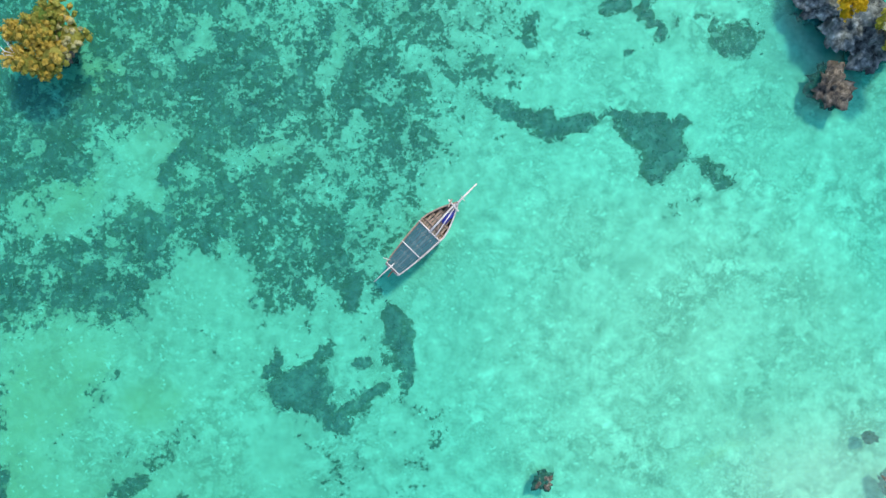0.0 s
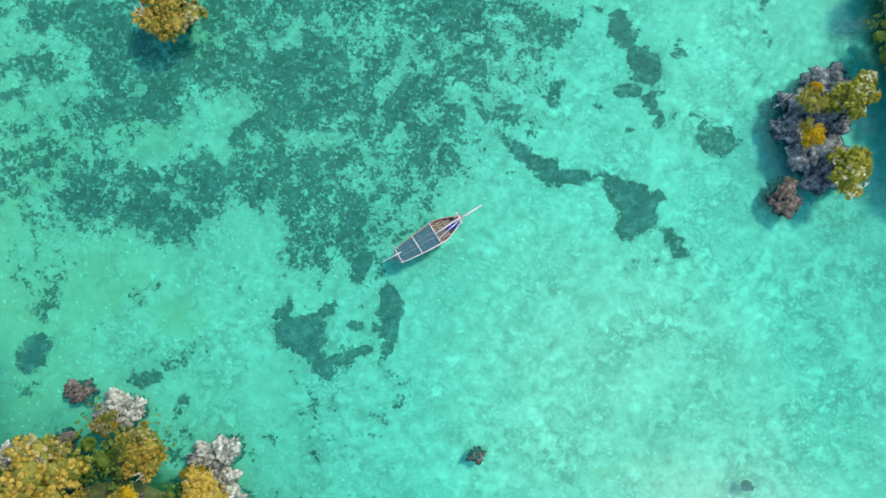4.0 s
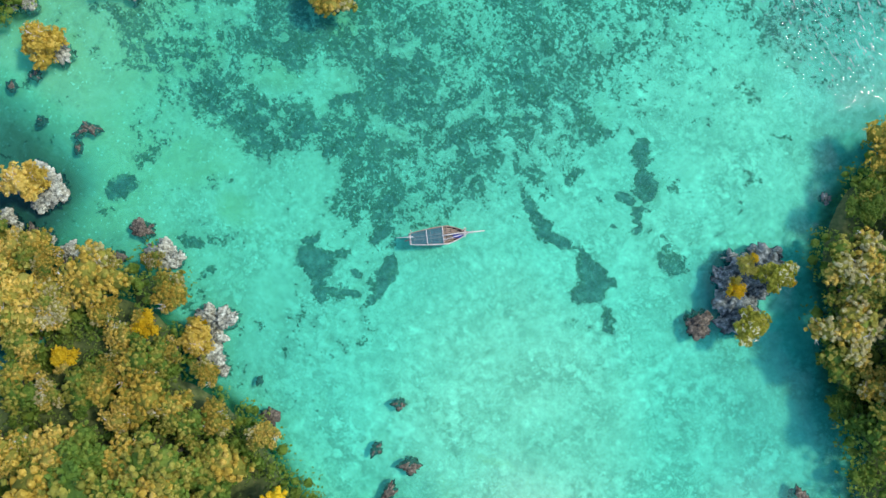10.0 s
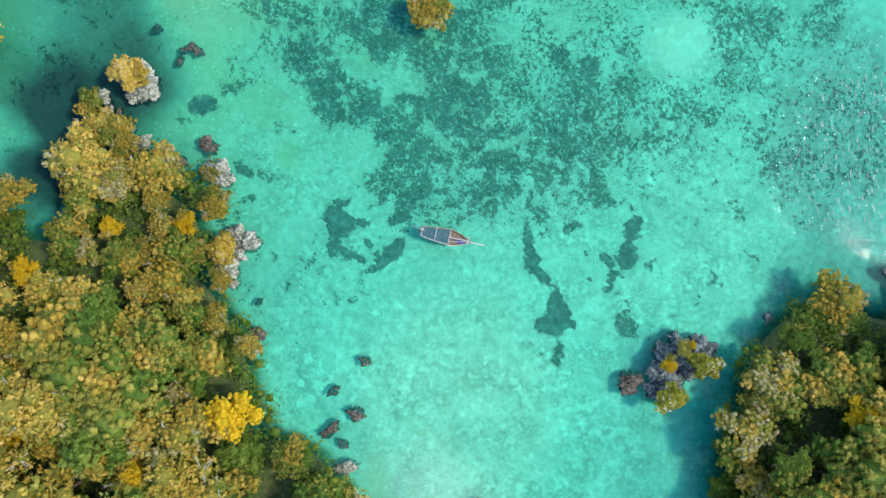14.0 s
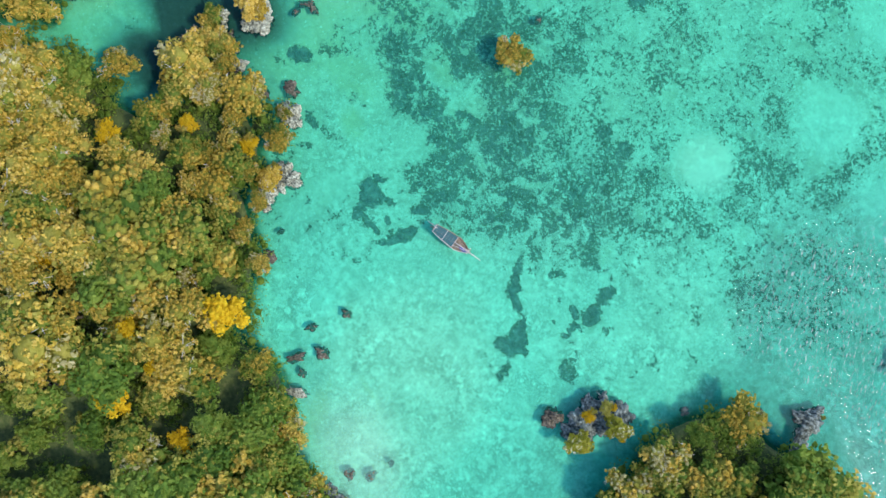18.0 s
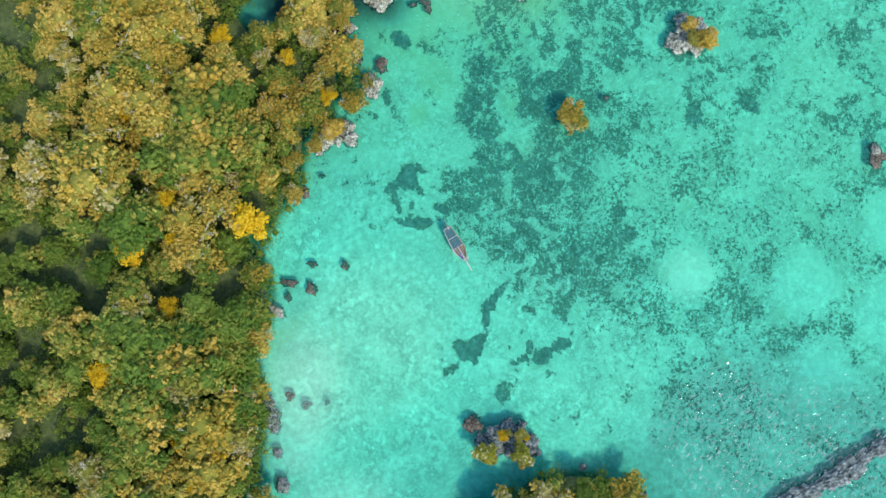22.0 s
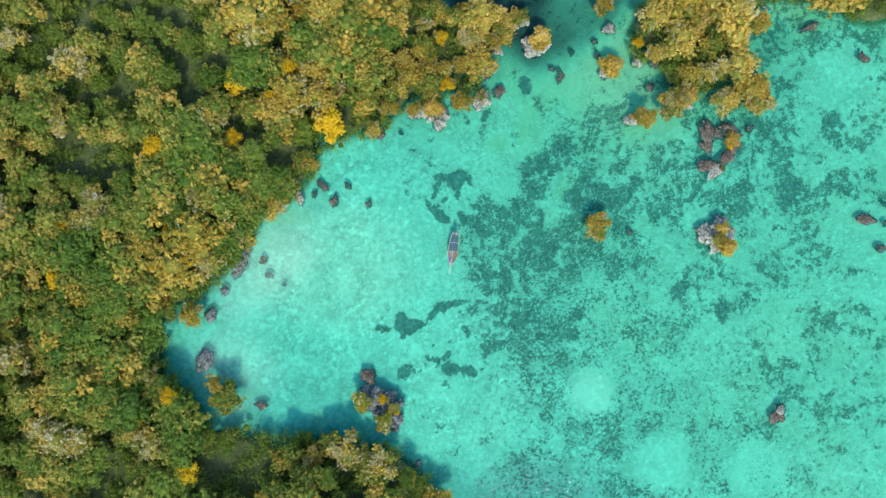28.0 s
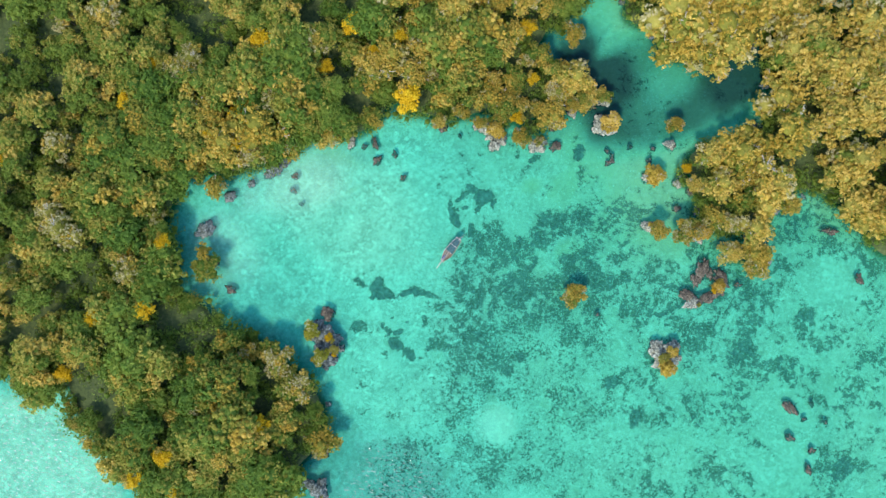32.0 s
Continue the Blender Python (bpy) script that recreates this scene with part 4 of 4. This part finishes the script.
# white-edged rocks with bushes off the western shore
islet("white-edged limestone rock with an ochre bush on top", [(-46.2, -27.0, 2.7, 0.8, 1.1, 30), (-44.4, -26.8, 1.9, 0.8, 1.1, 100), (-47.6, -26.2, 1.7, 0.8, 1.1, 0), (-45.2, -29.0, 1.7, 0.8, 1.0, 0)], "pale")
shrub("ochre", -47.4, -27.6, 2.4, 2.5)
shrub("olive", -45.8, -28.2, 2.3, 2.0)
shrub("ochre", -46.4, -26.0, 2.3, 1.6)
islet("pale limestone ledge with a mustard bush", [(-56.3, -12.0, 1.7, 0.8, 1.5, 20), (-57.8, -12.8, 1.3, 0.8, 1.0, 0)], "pale")
shrub("ochre", -57.0, -12.6, 1.8, 1.8)
islet("small pale limestone rock with a low shrub", [(-53.6, 0.4, 1.5, 0.9, 1.2, 10), (-55.2, 0.8, 1.3, 0.9, 1.0, 0)], "pale")
shrub("ochre", -55.2, 0.9, 1.9, 1.7)
islet("white limestone block at the foot of a tree", [(-62.7, -19.8, 1.5, 1.0, 1.1, 0)], "pale")
plant("ochre", -63.2, -24.4, 3.4, 0.95, 10, 0.85)
islet("white limestone rocks below a golden bush", [(-63.2, -9.8, 1.4, 0.9, 1.1, 40), (-64.6, -11.0, 1.1, 0.9, 1.0, 0)], "pale")
shrub("orange", -65.0, -12.8, 3.0, 1.7)
islet("fretted grey limestone rocks with olive bushes", [(-64.2, 3.6, 1.7, 0.9, 1.4, 30), (-65.8, 1.2, 1.3, 0.9, 1.2, 70), (-62.2, 4.6, 1.0, 0.9, 1.0, 0), (-66.6, 5.4, 1.3, 0.9, 1.2, 20)], "pale")
shrub("ochre", -64.8, 2.2, 2.2, 2.2)
shrub("ochre", -67.2, 4.0, 2.2, 2.1)
shrub("olive", -68.6, -0.6, 2.4, 2.0)
islet("grey limestone ledge at the foot of the trees", [(-67.6, -1.7, 1.4, 0.9, 1.5, 60), (-68.6, 0.6, 1.2, 0.9, 1.2, 20)])
islet("long fretted grey reef rock with a golden shrub", [(-66.5, 13.6, 1.7, 0.8, 1.9, 60), (-64.4, 15.8, 1.2, 0.8, 1.6, 100), (-71.1, 16.4, 1.8, 0.8, 1.6, 120), (-62.0, 19.6, 1.5, 0.7, 1.7, 150), (-66.0, 21.0, 1.5, 0.7, 1.7, 20), (-70.2, 19.6, 1.4, 0.7, 1.5, 60), (-68.4, 14.8, 1.2, 0.9, 1.4, 80)], "brown")
shrub("orange", -68.2, 19.3, 1.3, 1.7)
shrub("ochre", -69.8, 18.2, 1.2, 1.2)
islet("low pale rock with an olive shrub", [(-62.8, 22.0, 1.6, 0.7, 1.5, 20)], "pale")
shrub("olive", -63.8, 22.4, 1.3, 1.2)
islet("grey limestone edge below the outermost trees", [(-83.4, 14.0, 1.3, 0.9, 1.4, 80), (-82.0, 16.2, 1.0, 0.9, 1.2, 20)], "pale")
plant("ochre", -79.4, 14.6, 3.4, 0.95, 20, 0.85)
plant("ochre", -73.6, 9.2, 3.4, 0.85, 120, 0.85)
rock("brown", -75.4, 18.7, 0.9, 0.7, 1.3, 0)
plant("ochre", -78.6, 10.6, 3.6, 1.05, 80, 0.9)
# rocky points of the southern shore
islet("white limestone pinnacle with bare branches at the wood's edge", [(-28.2, -24.0, 1.9, 1.1, 1.2, 20), (-26.6, -23.4, 1.3, 1.1, 1.0, 0)], "pale")
plant("silver", -27.8, -24.6, 2.9, 0.55, 30, 0.8)
islet("pale jagged limestone point with a yellow shrub", [(-16.6, -25.6, 1.6, 1.2, 1.4, 60), (-18.6, -26.4, 1.4, 1.1, 1.2, 10), (-16.2, -28.0, 1.5, 1.1, 1.0, 0)], "pale")
shrub("orange", -17.9, -26.6, 2.6, 0.8)
shrub("ochre", -17.2, -28.6, 2.6, 1.5)
shrub("olive", -19.4, -27.6, 2.4, 1.2)
islet("pale limestone rocks below a golden bush", [(-14.8, -30.2, 1.7, 1.1, 1.2, 30), (-12.6, -30.6, 1.2, 1.0, 1.0, 0)], "pale")
shrub("orange", -13.2, -31.4, 2.6, 1.6)
islet("white-topped limestone boulder beneath the trees", [(-38.1, -31.6, 1.3, 1.1, 1.2, 60)], "pale")
islet("white limestone tip of a narrow wooded spit", [(-47.2, -33.4, 1.4, 1.1, 1.2, 60), (-45.4, -33.2, 0.9, 1.0, 1.0, 0)], "pale")
islet("pale limestone edge of a narrow wooded spit", [(-41.9, -32.2, 1.0, 1.1, 1.3, 20), (-40.8, -31.8, 0.8, 1.0, 1.0, 0)], "pale")
islet("grey limestone pinnacle beside dark creek water", [(-40.6, -42.6, 1.2, 1.3, 1.2, 60)], "grey")
for kind, x, y, z, k in (("olive", -46.0, -34.2, 2.8, 0.55), ("ochre", -42.4, -34.6, 3.2, 0.74), ("olive", -39.8, -33.0, 3.2, 0.66), ("ochre", -36.2, -34.6, 4.0, 0.8), ("ochre", -32.1, -28.8, 3.2, 0.75), ("silver", -34.0, -36.8, 4.0, 0.85),
                         ("ochre", -40.0, -38.4, 3.6, 0.8), ("ochre", -40.2, -50.6, 4.0, 1.0), ("silver", -40.0, -41.4, 3.0, 0.5)):
    plant(kind, x, y, z, k, 31 * x, 0.85)
# rocky head on the eastern point
islet("grey limestone head joined to the wooded point", [(38.4, 56.2, 2.1, 1.0, 1.3, 60), (40.6, 55.0, 1.5, 0.8, 1.4, 150), (43.4, 53.6, 1.6, 0.8, 1.5, 150), (37.6, 57.8, 1.3, 1.0, 1.0, 0)])
shrub("olive", 37.9, 58.0, 1.9, 0.9)
# long reef ridge
islet("long fretted grey limestone ridge awash in the lagoon", [(30.2, 75.2, 2.2, 0.7, 1.9, 130), (26.8, 78.9, 2.1, 0.7, 1.8, 130), (23.4, 82.6, 2.2, 0.7, 1.9, 135), (19.4, 86.4, 2.2, 0.7, 1.9, 135), (15.0, 90.0, 2.0, 0.7, 1.8, 140)])
# single rocks: x, y, radius, stretch, heading
for x, y, r, long, turn in [(-32.4, -23.2, 1.5, 1.2, 30), (-46.1, -17.2, 0.95, 1.7, 10), (-45.9, -20.3, 0.75, 1.8, -40), (-56.6, -16.4, 0.9, 1.3, 0), (-8.1, -28.9, 0.6, 1.4, 100), (7.8, -19.8, 1.0, 1.15, 30), (9.3, -26.2, 0.9, 1.5, 70),
                            (13.9, -25.1, 1.35, 1.3, 30), (14.0, -29.4, 1.1, 1.8, 80), (16.8, -29.0, 0.9, 1.2, 0), (55.2, 3.4, 1.4, 1.3, 120), (35.3, -23.4, 1.1, 1.2, 0), (36.3, -20.0, 0.9, 1.6, 110), (34.7, -16.0, 0.6, 1.3, 0)]:
    rock("brown", x, y, r * 0.85, 0.75, long, turn)
for x, y, r, long, turn in [(-37.6, 21.6, 0.8, 1.4, 0), (-40.0, 75.9, 1.9, 1.4, 30), (-16.3, 89.0, 1.1, 1.8, 30), (-84.5, 51.9, 1.5, 2.0, 115), (-87.5, 55.3, 0.8, 1.3, 0), (-93.0, 56.8, 0.8, 1.1, 0), (-90.2, 51.6, 0.7, 1.5, 90), (-83.1, 59.3, 1.1, 1.6, 140),
                            (-88.5, 63.5, 1.2, 1.1, 0), (-86.8, 68.0, 1.3, 1.3, 100), (-101.4, 7.7, 1.4, 2.0, 170), (-107.5, 21.2, 1.4, 1.3, 90), (-47.0, -18.2, 0.9, 1.7, 80), (-52.1, -20.7, 0.8, 1.4, 30), (-62.1, -3.1, 1.3, 1.3, 60), (-58, -19.5, 0.9, 1.3, 0)]:
    rock("brown", x, y, r * 0.85, 0.7, long, turn)
for x, y, r, long, turn in [(40.0, -26.2, 1.9, 1.4, 60), (38.2, -27.6, 1.5, 1.2, 0), (42.0, -24.8, 1.4, 1.3, 30), (59.8, -12.8, 2.0, 1.2, 0), (61.4, -11.6, 1.2, 1.2, 0), (52.8, -20.4, 1.4, 1.2, 0), (46.8, -23.0, 1.1, 1.2, 40)]:
    rock("grey", x, y, r, 0.85, long, turn)
rock("pale", 20.1, -30.2, 1.25, 0.9, 1.7, 60)
rock("pale", -41.0, 75.2, 0.9, 0.8, 1.3, 20, 0.2)
# trees that stand in the water off the eastern shore
rock("brown", 59.2, -3.8, 1.6, 0.8)
plant("olive", 59.3, -3.6, 3.4, 1.15, 20, 0.8, "round olive tree standing apart at the water's edge")
plant("ochre", 55.0, -22.3, 3.6, 0.95, 200, 0.85)

# ---- boat ----
HULL = paint("weathered_hull_wood", (0.27, 0.19, 0.135), 0.75, 0.45, 0.2)
DECK = paint("worn_deck_planks", (0.30, 0.225, 0.16), 0.8, 0.4, 0.15)
WHITE = paint("white_painted_wood", (0.52, 0.47, 0.42), 0.65, 0.4, 0.3)
TEAL = paint("dark_teal_canvas", (0.03, 0.105, 0.115), 0.8, 0.25, 0.35)
TEAL_PALE = paint("faded_teal_canvas", (0.065, 0.128, 0.132), 0.8, 0.25, 0.35)
BLUE = paint("blue_tarpaulin", (0.02, 0.03, 0.25), 0.45, 0.4, 0.2)
RED = paint("faded_red_paint", (0.42, 0.09, 0.05), 0.6, 0.3, 0.2)
DARK = paint("dark_bilge", (0.05, 0.04, 0.035), 0.9, 0.3, 0.2)


def bar(a, b, w, h, bevel=0.25):
    """A squared timber from a to b, with chamfered edges."""
    a, b = Vector(a), Vector(b)
    bm = bmesh.new()
    bmesh.ops.create_cube(bm, size=1)
    bmesh.ops.scale(bm, verts=bm.verts, vec=((b - a).length, w, h))
    bmesh.ops.bevel(bm, geom=bm.edges[:], offset=min(w, h) * bevel, segments=1, affect="EDGES")
    way = (b - a).normalized()
    side = Vector((0, 0, 1)).cross(way).normalized() if abs(way.z) < 0.95 else Vector((0, 1, 0))
    m = Matrix((way, side, way.cross(side))).transposed().to_4x4()
    bmesh.ops.transform(bm, matrix=Matrix.Translation((a + b) / 2) @ m, verts=bm.verts)
    return bm


def pole(a, b, r0, r1, sides=8):
    m = (np.array(a) * 0.5 + np.array(b) * 0.5)
    v, f = tube([a, m, b], [r0, (r0 + r1) / 2, r1], sides)
    caps = [[0 + k for k in range(sides)][::-1], [2 * sides + k for k in range(sides)]]
    bm = bmesh.new()
    vs = [bm.verts.new(q) for q in v]
    for q in list(f) + caps:
        bm.faces.new([vs[int(k)] for k in q])
    for q in bm.faces:
        q.smooth = True
    return bm


def half_beam(u):
    """Half the boat's width at u metres from its middle towards the bow."""
    if u > 0.9:
        return 1.16 * max(0.0, 1 - ((u - 0.9) / 3.25) ** 1.6) + 0.03
    return 1.16 - 0.50 * ((0.9 - u) / 4.9) ** 1.8


def sheer(u):
    return 0.62 + 0.028 * u * u + (0.12 * max(0, u - 2.5) ** 1.5)


def hull_mesh():
    bm = bmesh.new()
    rings = []
    steps = [-4.0 + 8.1 * k / 22 for k in range(23)]
    for inner in (0, 1):
        for u in steps:
            w, top = max(0.02, half_beam(u) - 0.07 * inner), sheer(u)
            keel = -0.55 + 0.05 * abs(u) + (0.10 * max(0, u - 2.4) ** 2) + 0.14 * inner
            ring = []
            for k in range(13):
                a = math.pi * k / 12
                y, z = -math.cos(a) * w, keel + (top - keel) * (1 - math.sin(a) ** 0.75)
                ring.append(bm.verts.new((u, y, z)))
            rings.append(ring)
    n = len(steps)
    for i in range(n - 1):
        for k in range(12):
            bm.faces.new((rings[i][k], rings[i + 1][k], rings[i + 1][k + 1], rings[i][k + 1]))
            bm.faces.new((rings[n + i][k], rings[n + i][k + 1], rings[n + i + 1][k + 1], rings[n + i + 1][k]))
        for k in (0, 12):
            q = (rings[i][k], rings[i + 1][k], rings[n + i + 1][k], rings[n + i][k])
            bm.faces.new(q if k else q[::-1])
    bm.faces.new(rings[0])
    bm.faces.new(rings[n][::-1])
    bmesh.ops.recalc_face_normals(bm, faces=bm.faces[:])
    for q in bm.faces:
        q.smooth = True
    return bm


def strip(points, w, h):
    """A bent rail of w by h along points."""
    bm = bmesh.new()
    rings = []
    for i, q in enumerate(points):
        way = (Vector(points[min(i + 1, len(points) - 1)]) - Vector(points[max(i - 1, 0)])).normalized()
        side = Vector((0, 0, 1)).cross(way).normalized() * w / 2
        up = Vector((0, 0, h / 2))
        q = Vector(q)
        rings.append([bm.verts.new(q + a) for a in (side + up * 0.6, side * 0.6 + up, -side * 0.6 + up, -side + up * 0.6, -side - up, side - up)])
    for a, b in zip(rings, rings[1:]):
        for k in range(6):
            bm.faces.new((a[k], a[(k + 1) % 6], b[(k + 1) % 6], b[k]))
    bm.faces.new(rings[0][::-1])
    bm.faces.new(rings[-1])
    bmesh.ops.recalc_face_normals(bm, faces=bm.faces[:])
    return bm


def build_boat():
    boat = tagged(new("sailing_boat"), "wooden dhow with a dark teal awning and white spars, afloat", "boat")
    hull = part("hull", hull_mesh(), HULL, boat, "weathered brown plank hull")
    us = [-4.0 + 8.1 * k / 24 for k in range(25)]
    for s in (-1, 1):
        part("gunwale", strip([(u, s * (half_beam(u) - 0.02), sheer(u) + 0.04) for u in us], 0.13, 0.09), WHITE if s < 0 else HULL, hull)
        part("rubbing_strake", strip([(u, s * (half_beam(u) + 0.03), sheer(u) - 0.18) for u in us], 0.06, 0.10), HULL, hull)
    # open foredeck: planks and beams between the awning and the stem
    for k in range(9):
        y = -1.02 + 2.04 * k / 8
        end = max((u for u in us if half_beam(u) - 0.12 > abs(y)), default=0)
        if end > 1.0:
            part("deck_plank", bar((0.55, y, 0.42), (end, y, 0.46 + 0.03 * end), 0.2, 0.04), DECK, boat)
    for u in (1.2, 1.9, 2.6, 3.2):
        w = half_beam(u) - 0.08
        part("deck_beam", bar((u, -w, 0.56 + 0.02 * u), (u, w, 0.56 + 0.02 * u), 0.11, 0.08), HULL, boat)
    part("bilge_floor", bar((-3.8, 0, 0.1), (0.6, 0, 0.1), 1.3, 0.06, 0.1), DARK, boat)
    for u in (-3.3, -2.2, -1.0, 0.1):
        w = half_beam(u) - 0.08
        part("thwart", bar((u, -w, 0.45), (u, w, 0.45), 0.22, 0.05), DECK, boat)
    # awning: strips of canvas over three white bars
    count = 9
    for k in range(count):
        a, b = -1 + 2 * k / count + 0.012, -1 + 2 * (k + 1) / count - 0.012
        bm = bmesh.new()
        rows = []
        for i in range(13):
            u = -3.75 + 4.4 * i / 12
            w = 0.64 + 0.42 * (i / 12) ** 0.62
            z = 1.5 - 0.05 * math.sin(math.pi * ((i / 6) % 1)) + 0.02 * math.sin(k * 2.1 + i)
            rows.append([bm.verts.new((u, q * w, z - 0.10 * q * q + e)) for q, e in ((a, 0), ((a + b) / 2, -0.02), (b, 0), (b, -0.025), (a, -0.025))])
        for p0, p1 in zip(rows, rows[1:]):
            for m in range(5):
                bm.faces.new((p0[m], p1[m], p1[(m + 1) % 5], p0[(m + 1) % 5]))
        bm.faces.new(rows[0])
        bm.faces.new(rows[-1][::-1])
        bmesh.ops.recalc_face_normals(bm, faces=bm.faces[:])
        part("awning_strip", bm, TEAL_PALE if k in (3, 5) else TEAL, boat)
    for u, w in ((-3.8, 0.76), (-1.55, 1.05), (0.68, 1.2)):
        part("awning_bar", pole((u, -w, 1.48), (u, w, 1.51), 0.055, 0.05), WHITE, boat)
        for s in (-1, 1):
            part("awning_post", pole((u, s * (half_beam(u) - 0.06), sheer(u)), (u, s * w * 0.93, 1.5), 0.04, 0.035), WHITE, boat)
    for s in (-1, 1):
        part("side_rail", strip([(u, s * (0.66 + 0.42 * ((u + 3.8) / 4.5) ** 0.62 + 0.05), 1.44) for u in (-3.8, -2.9, -2.0, -1.0, 0.0, 0.7)], 0.08, 0.07), WHITE if s < 0 else HULL, boat)
    # spars
    part("bowsprit", pole((2.9, 0.0, 1.05), (6.35, -0.02, 1.75), 0.11, 0.06), WHITE, boat)
    part("mast", pole((0.55, -0.05, 1.58), (3.9, 0.10, 1.25), 0.085, 0.07), WHITE, boat, "white mast lowered along the foredeck")
    part("yard", pole((0.6, -0.62, 1.55), (3.6, -0.12, 1.22), 0.05, 0.04), WHITE, boat)
    part("crosstree", bar((3.62, -0.55, 1.32), (3.72, 0.72, 1.36), 0.13, 0.09), WHITE, boat)
    part("crosstree", bar((3.25, 0.30, 1.40), (3.95, 0.52, 1.42), 0.14, 0.09), DECK, boat)
    part("fore_bar", bar((4.6, -0.28, 1.52), (4.7, 0.22, 1.54), 0.07, 0.06), WHITE, boat)
    part("stern_pole", pole((-3.4, 0.22, 1.56), (-5.75, 0.34, 1.2), 0.055, 0.035), WHITE, boat)
    part("stern_bar", bar((-4.0, -0.68, 0.98), (-4.0, 0.68, 0.98), 0.1, 0.1), WHITE, boat)
    part("outer_bar", pole((-3.45, 0.62, 1.54), (-3.7, 1.15, 1.5), 0.035, 0.03), WHITE, boat)
    part("rudder", bar((-4.05, -0.1, 0.55), (-4.5, -0.15, 0.1), 0.09, 0.7), RED, boat, "faded red rudder")
    part("tiller", bar((-4.2, -0.12, 0.9), (-3.3, -0.2, 1.05), 0.06, 0.06), RED, boat)
    # folded tarpaulin
    v, f = BALL[3]
    v = np.array([(q[0] * 0.85, q[1] * 0.30 * (1 + 0.25 * math.sin(5 * q[0])), q[2] * 0.16 * (1 + 0.5 * noise.noise(Vector(q) * 3.2))) for q in v])
    cloth = part("tarpaulin", mesh_of("tarpaulin", v, f, [BLUE], flat=False), None, boat, "crumpled bright blue tarpaulin")
    cloth.matrix_basis = pose(2.75, -0.26, 0.78, 0, -8, 4)
    part("rope_coil", mesh_of("rope_coil", *merged([tube([(1.6 + 0.22 * math.cos(a / 5), -0.35 + 0.22 * math.sin(a / 5), 0.62 + a * 0.004) for a in range(0, 60)], [0.025] * 60, 5)]), [DECK]), None, boat)
    boat.matrix_world = pose(-1.91, 0.46, 0, 1.5, 0, 45.5) @ Matrix.Diagonal((0.935, 1.0, 1.0, 1.0))
    return boat


build_boat()

# ---- shore rocks along the wooded edge ----
r = np.random.RandomState(8)
count = 0
for k in range(900):
    x, y = r.uniform(-100, 75), r.uniform(-75, 62)
    e = float(land(np.array([x]), np.array([y]))[0])
    if 0.1 < e < 1.5 and count < 85:
        count += 1
        rock("grey" if r.rand() < 0.6 else "brown", x, y, r.uniform(0.7, 1.5), r.uniform(0.6, 0.95), r.uniform(1.0, 1.7), r.uniform(0, 180), -0.2)["label"] = "rough limestone boulder under the overhanging trees"

# ---- seagrass blades on the meadows ----
r = np.random.RandomState(21)
gx, gy = r.uniform(-45, 32, 150000), r.uniform(-26, 36, 150000)
_, g, _ = seabed_fields(gx, gy)
keep = (g - 0.40) > r.rand(len(gx))
gx, gy = gx[keep][:6000], gy[keep][:6000]
gz = floor_height(gx, gy)
a = r.uniform(0, 2 * math.pi, (len(gx), 3))
h, w = r.uniform(0.08, 0.2, (len(gx), 3)), r.uniform(0.02, 0.05, (len(gx), 3))
dx, dy = np.cos(a), np.sin(a)
foot = np.stack([gx[:, None] + 0.1 * dy, gy[:, None] - 0.1 * dx, np.repeat(gz[:, None], 3, 1)], -1)
side = np.stack([-dy * w, dx * w, 0 * w], -1)
tip = foot + np.stack([dx * h * 0.9, dy * h * 0.9, h], -1)
v = np.stack([foot - side, foot + side, tip + side * 0.5, tip - side * 0.5], 2).reshape(-1, 3)
BLADE, n, l, p = material("seagrass_blades")
l.new(ramp(n, l, n.new("ShaderNodeNewGeometry").outputs["Random Per Island"], [(0.0, (0.10, 0.12, 0.10)), (0.6, (0.15, 0.165, 0.135)), (1.0, (0.22, 0.22, 0.17))]), p.inputs["Base Color"])
p.inputs["Roughness"].default_value = 0.7
tagged(new("seagrass", mesh_of("seagrass", v, np.arange(len(v)).reshape(-1, 4), [BLADE])), "dark seagrass tufts on the shallow sandy seabed", "seagrass", kind="stuff")

# models that stand nowhere are taken away again
for group in (TREES, TREES_OFF, SHRUBS):
    for obs in group.values():
        for ob in obs:
            if ob.name not in USED:
                for o in (*ob.children_recursive, ob):
                    bpy.data.objects.remove(o)
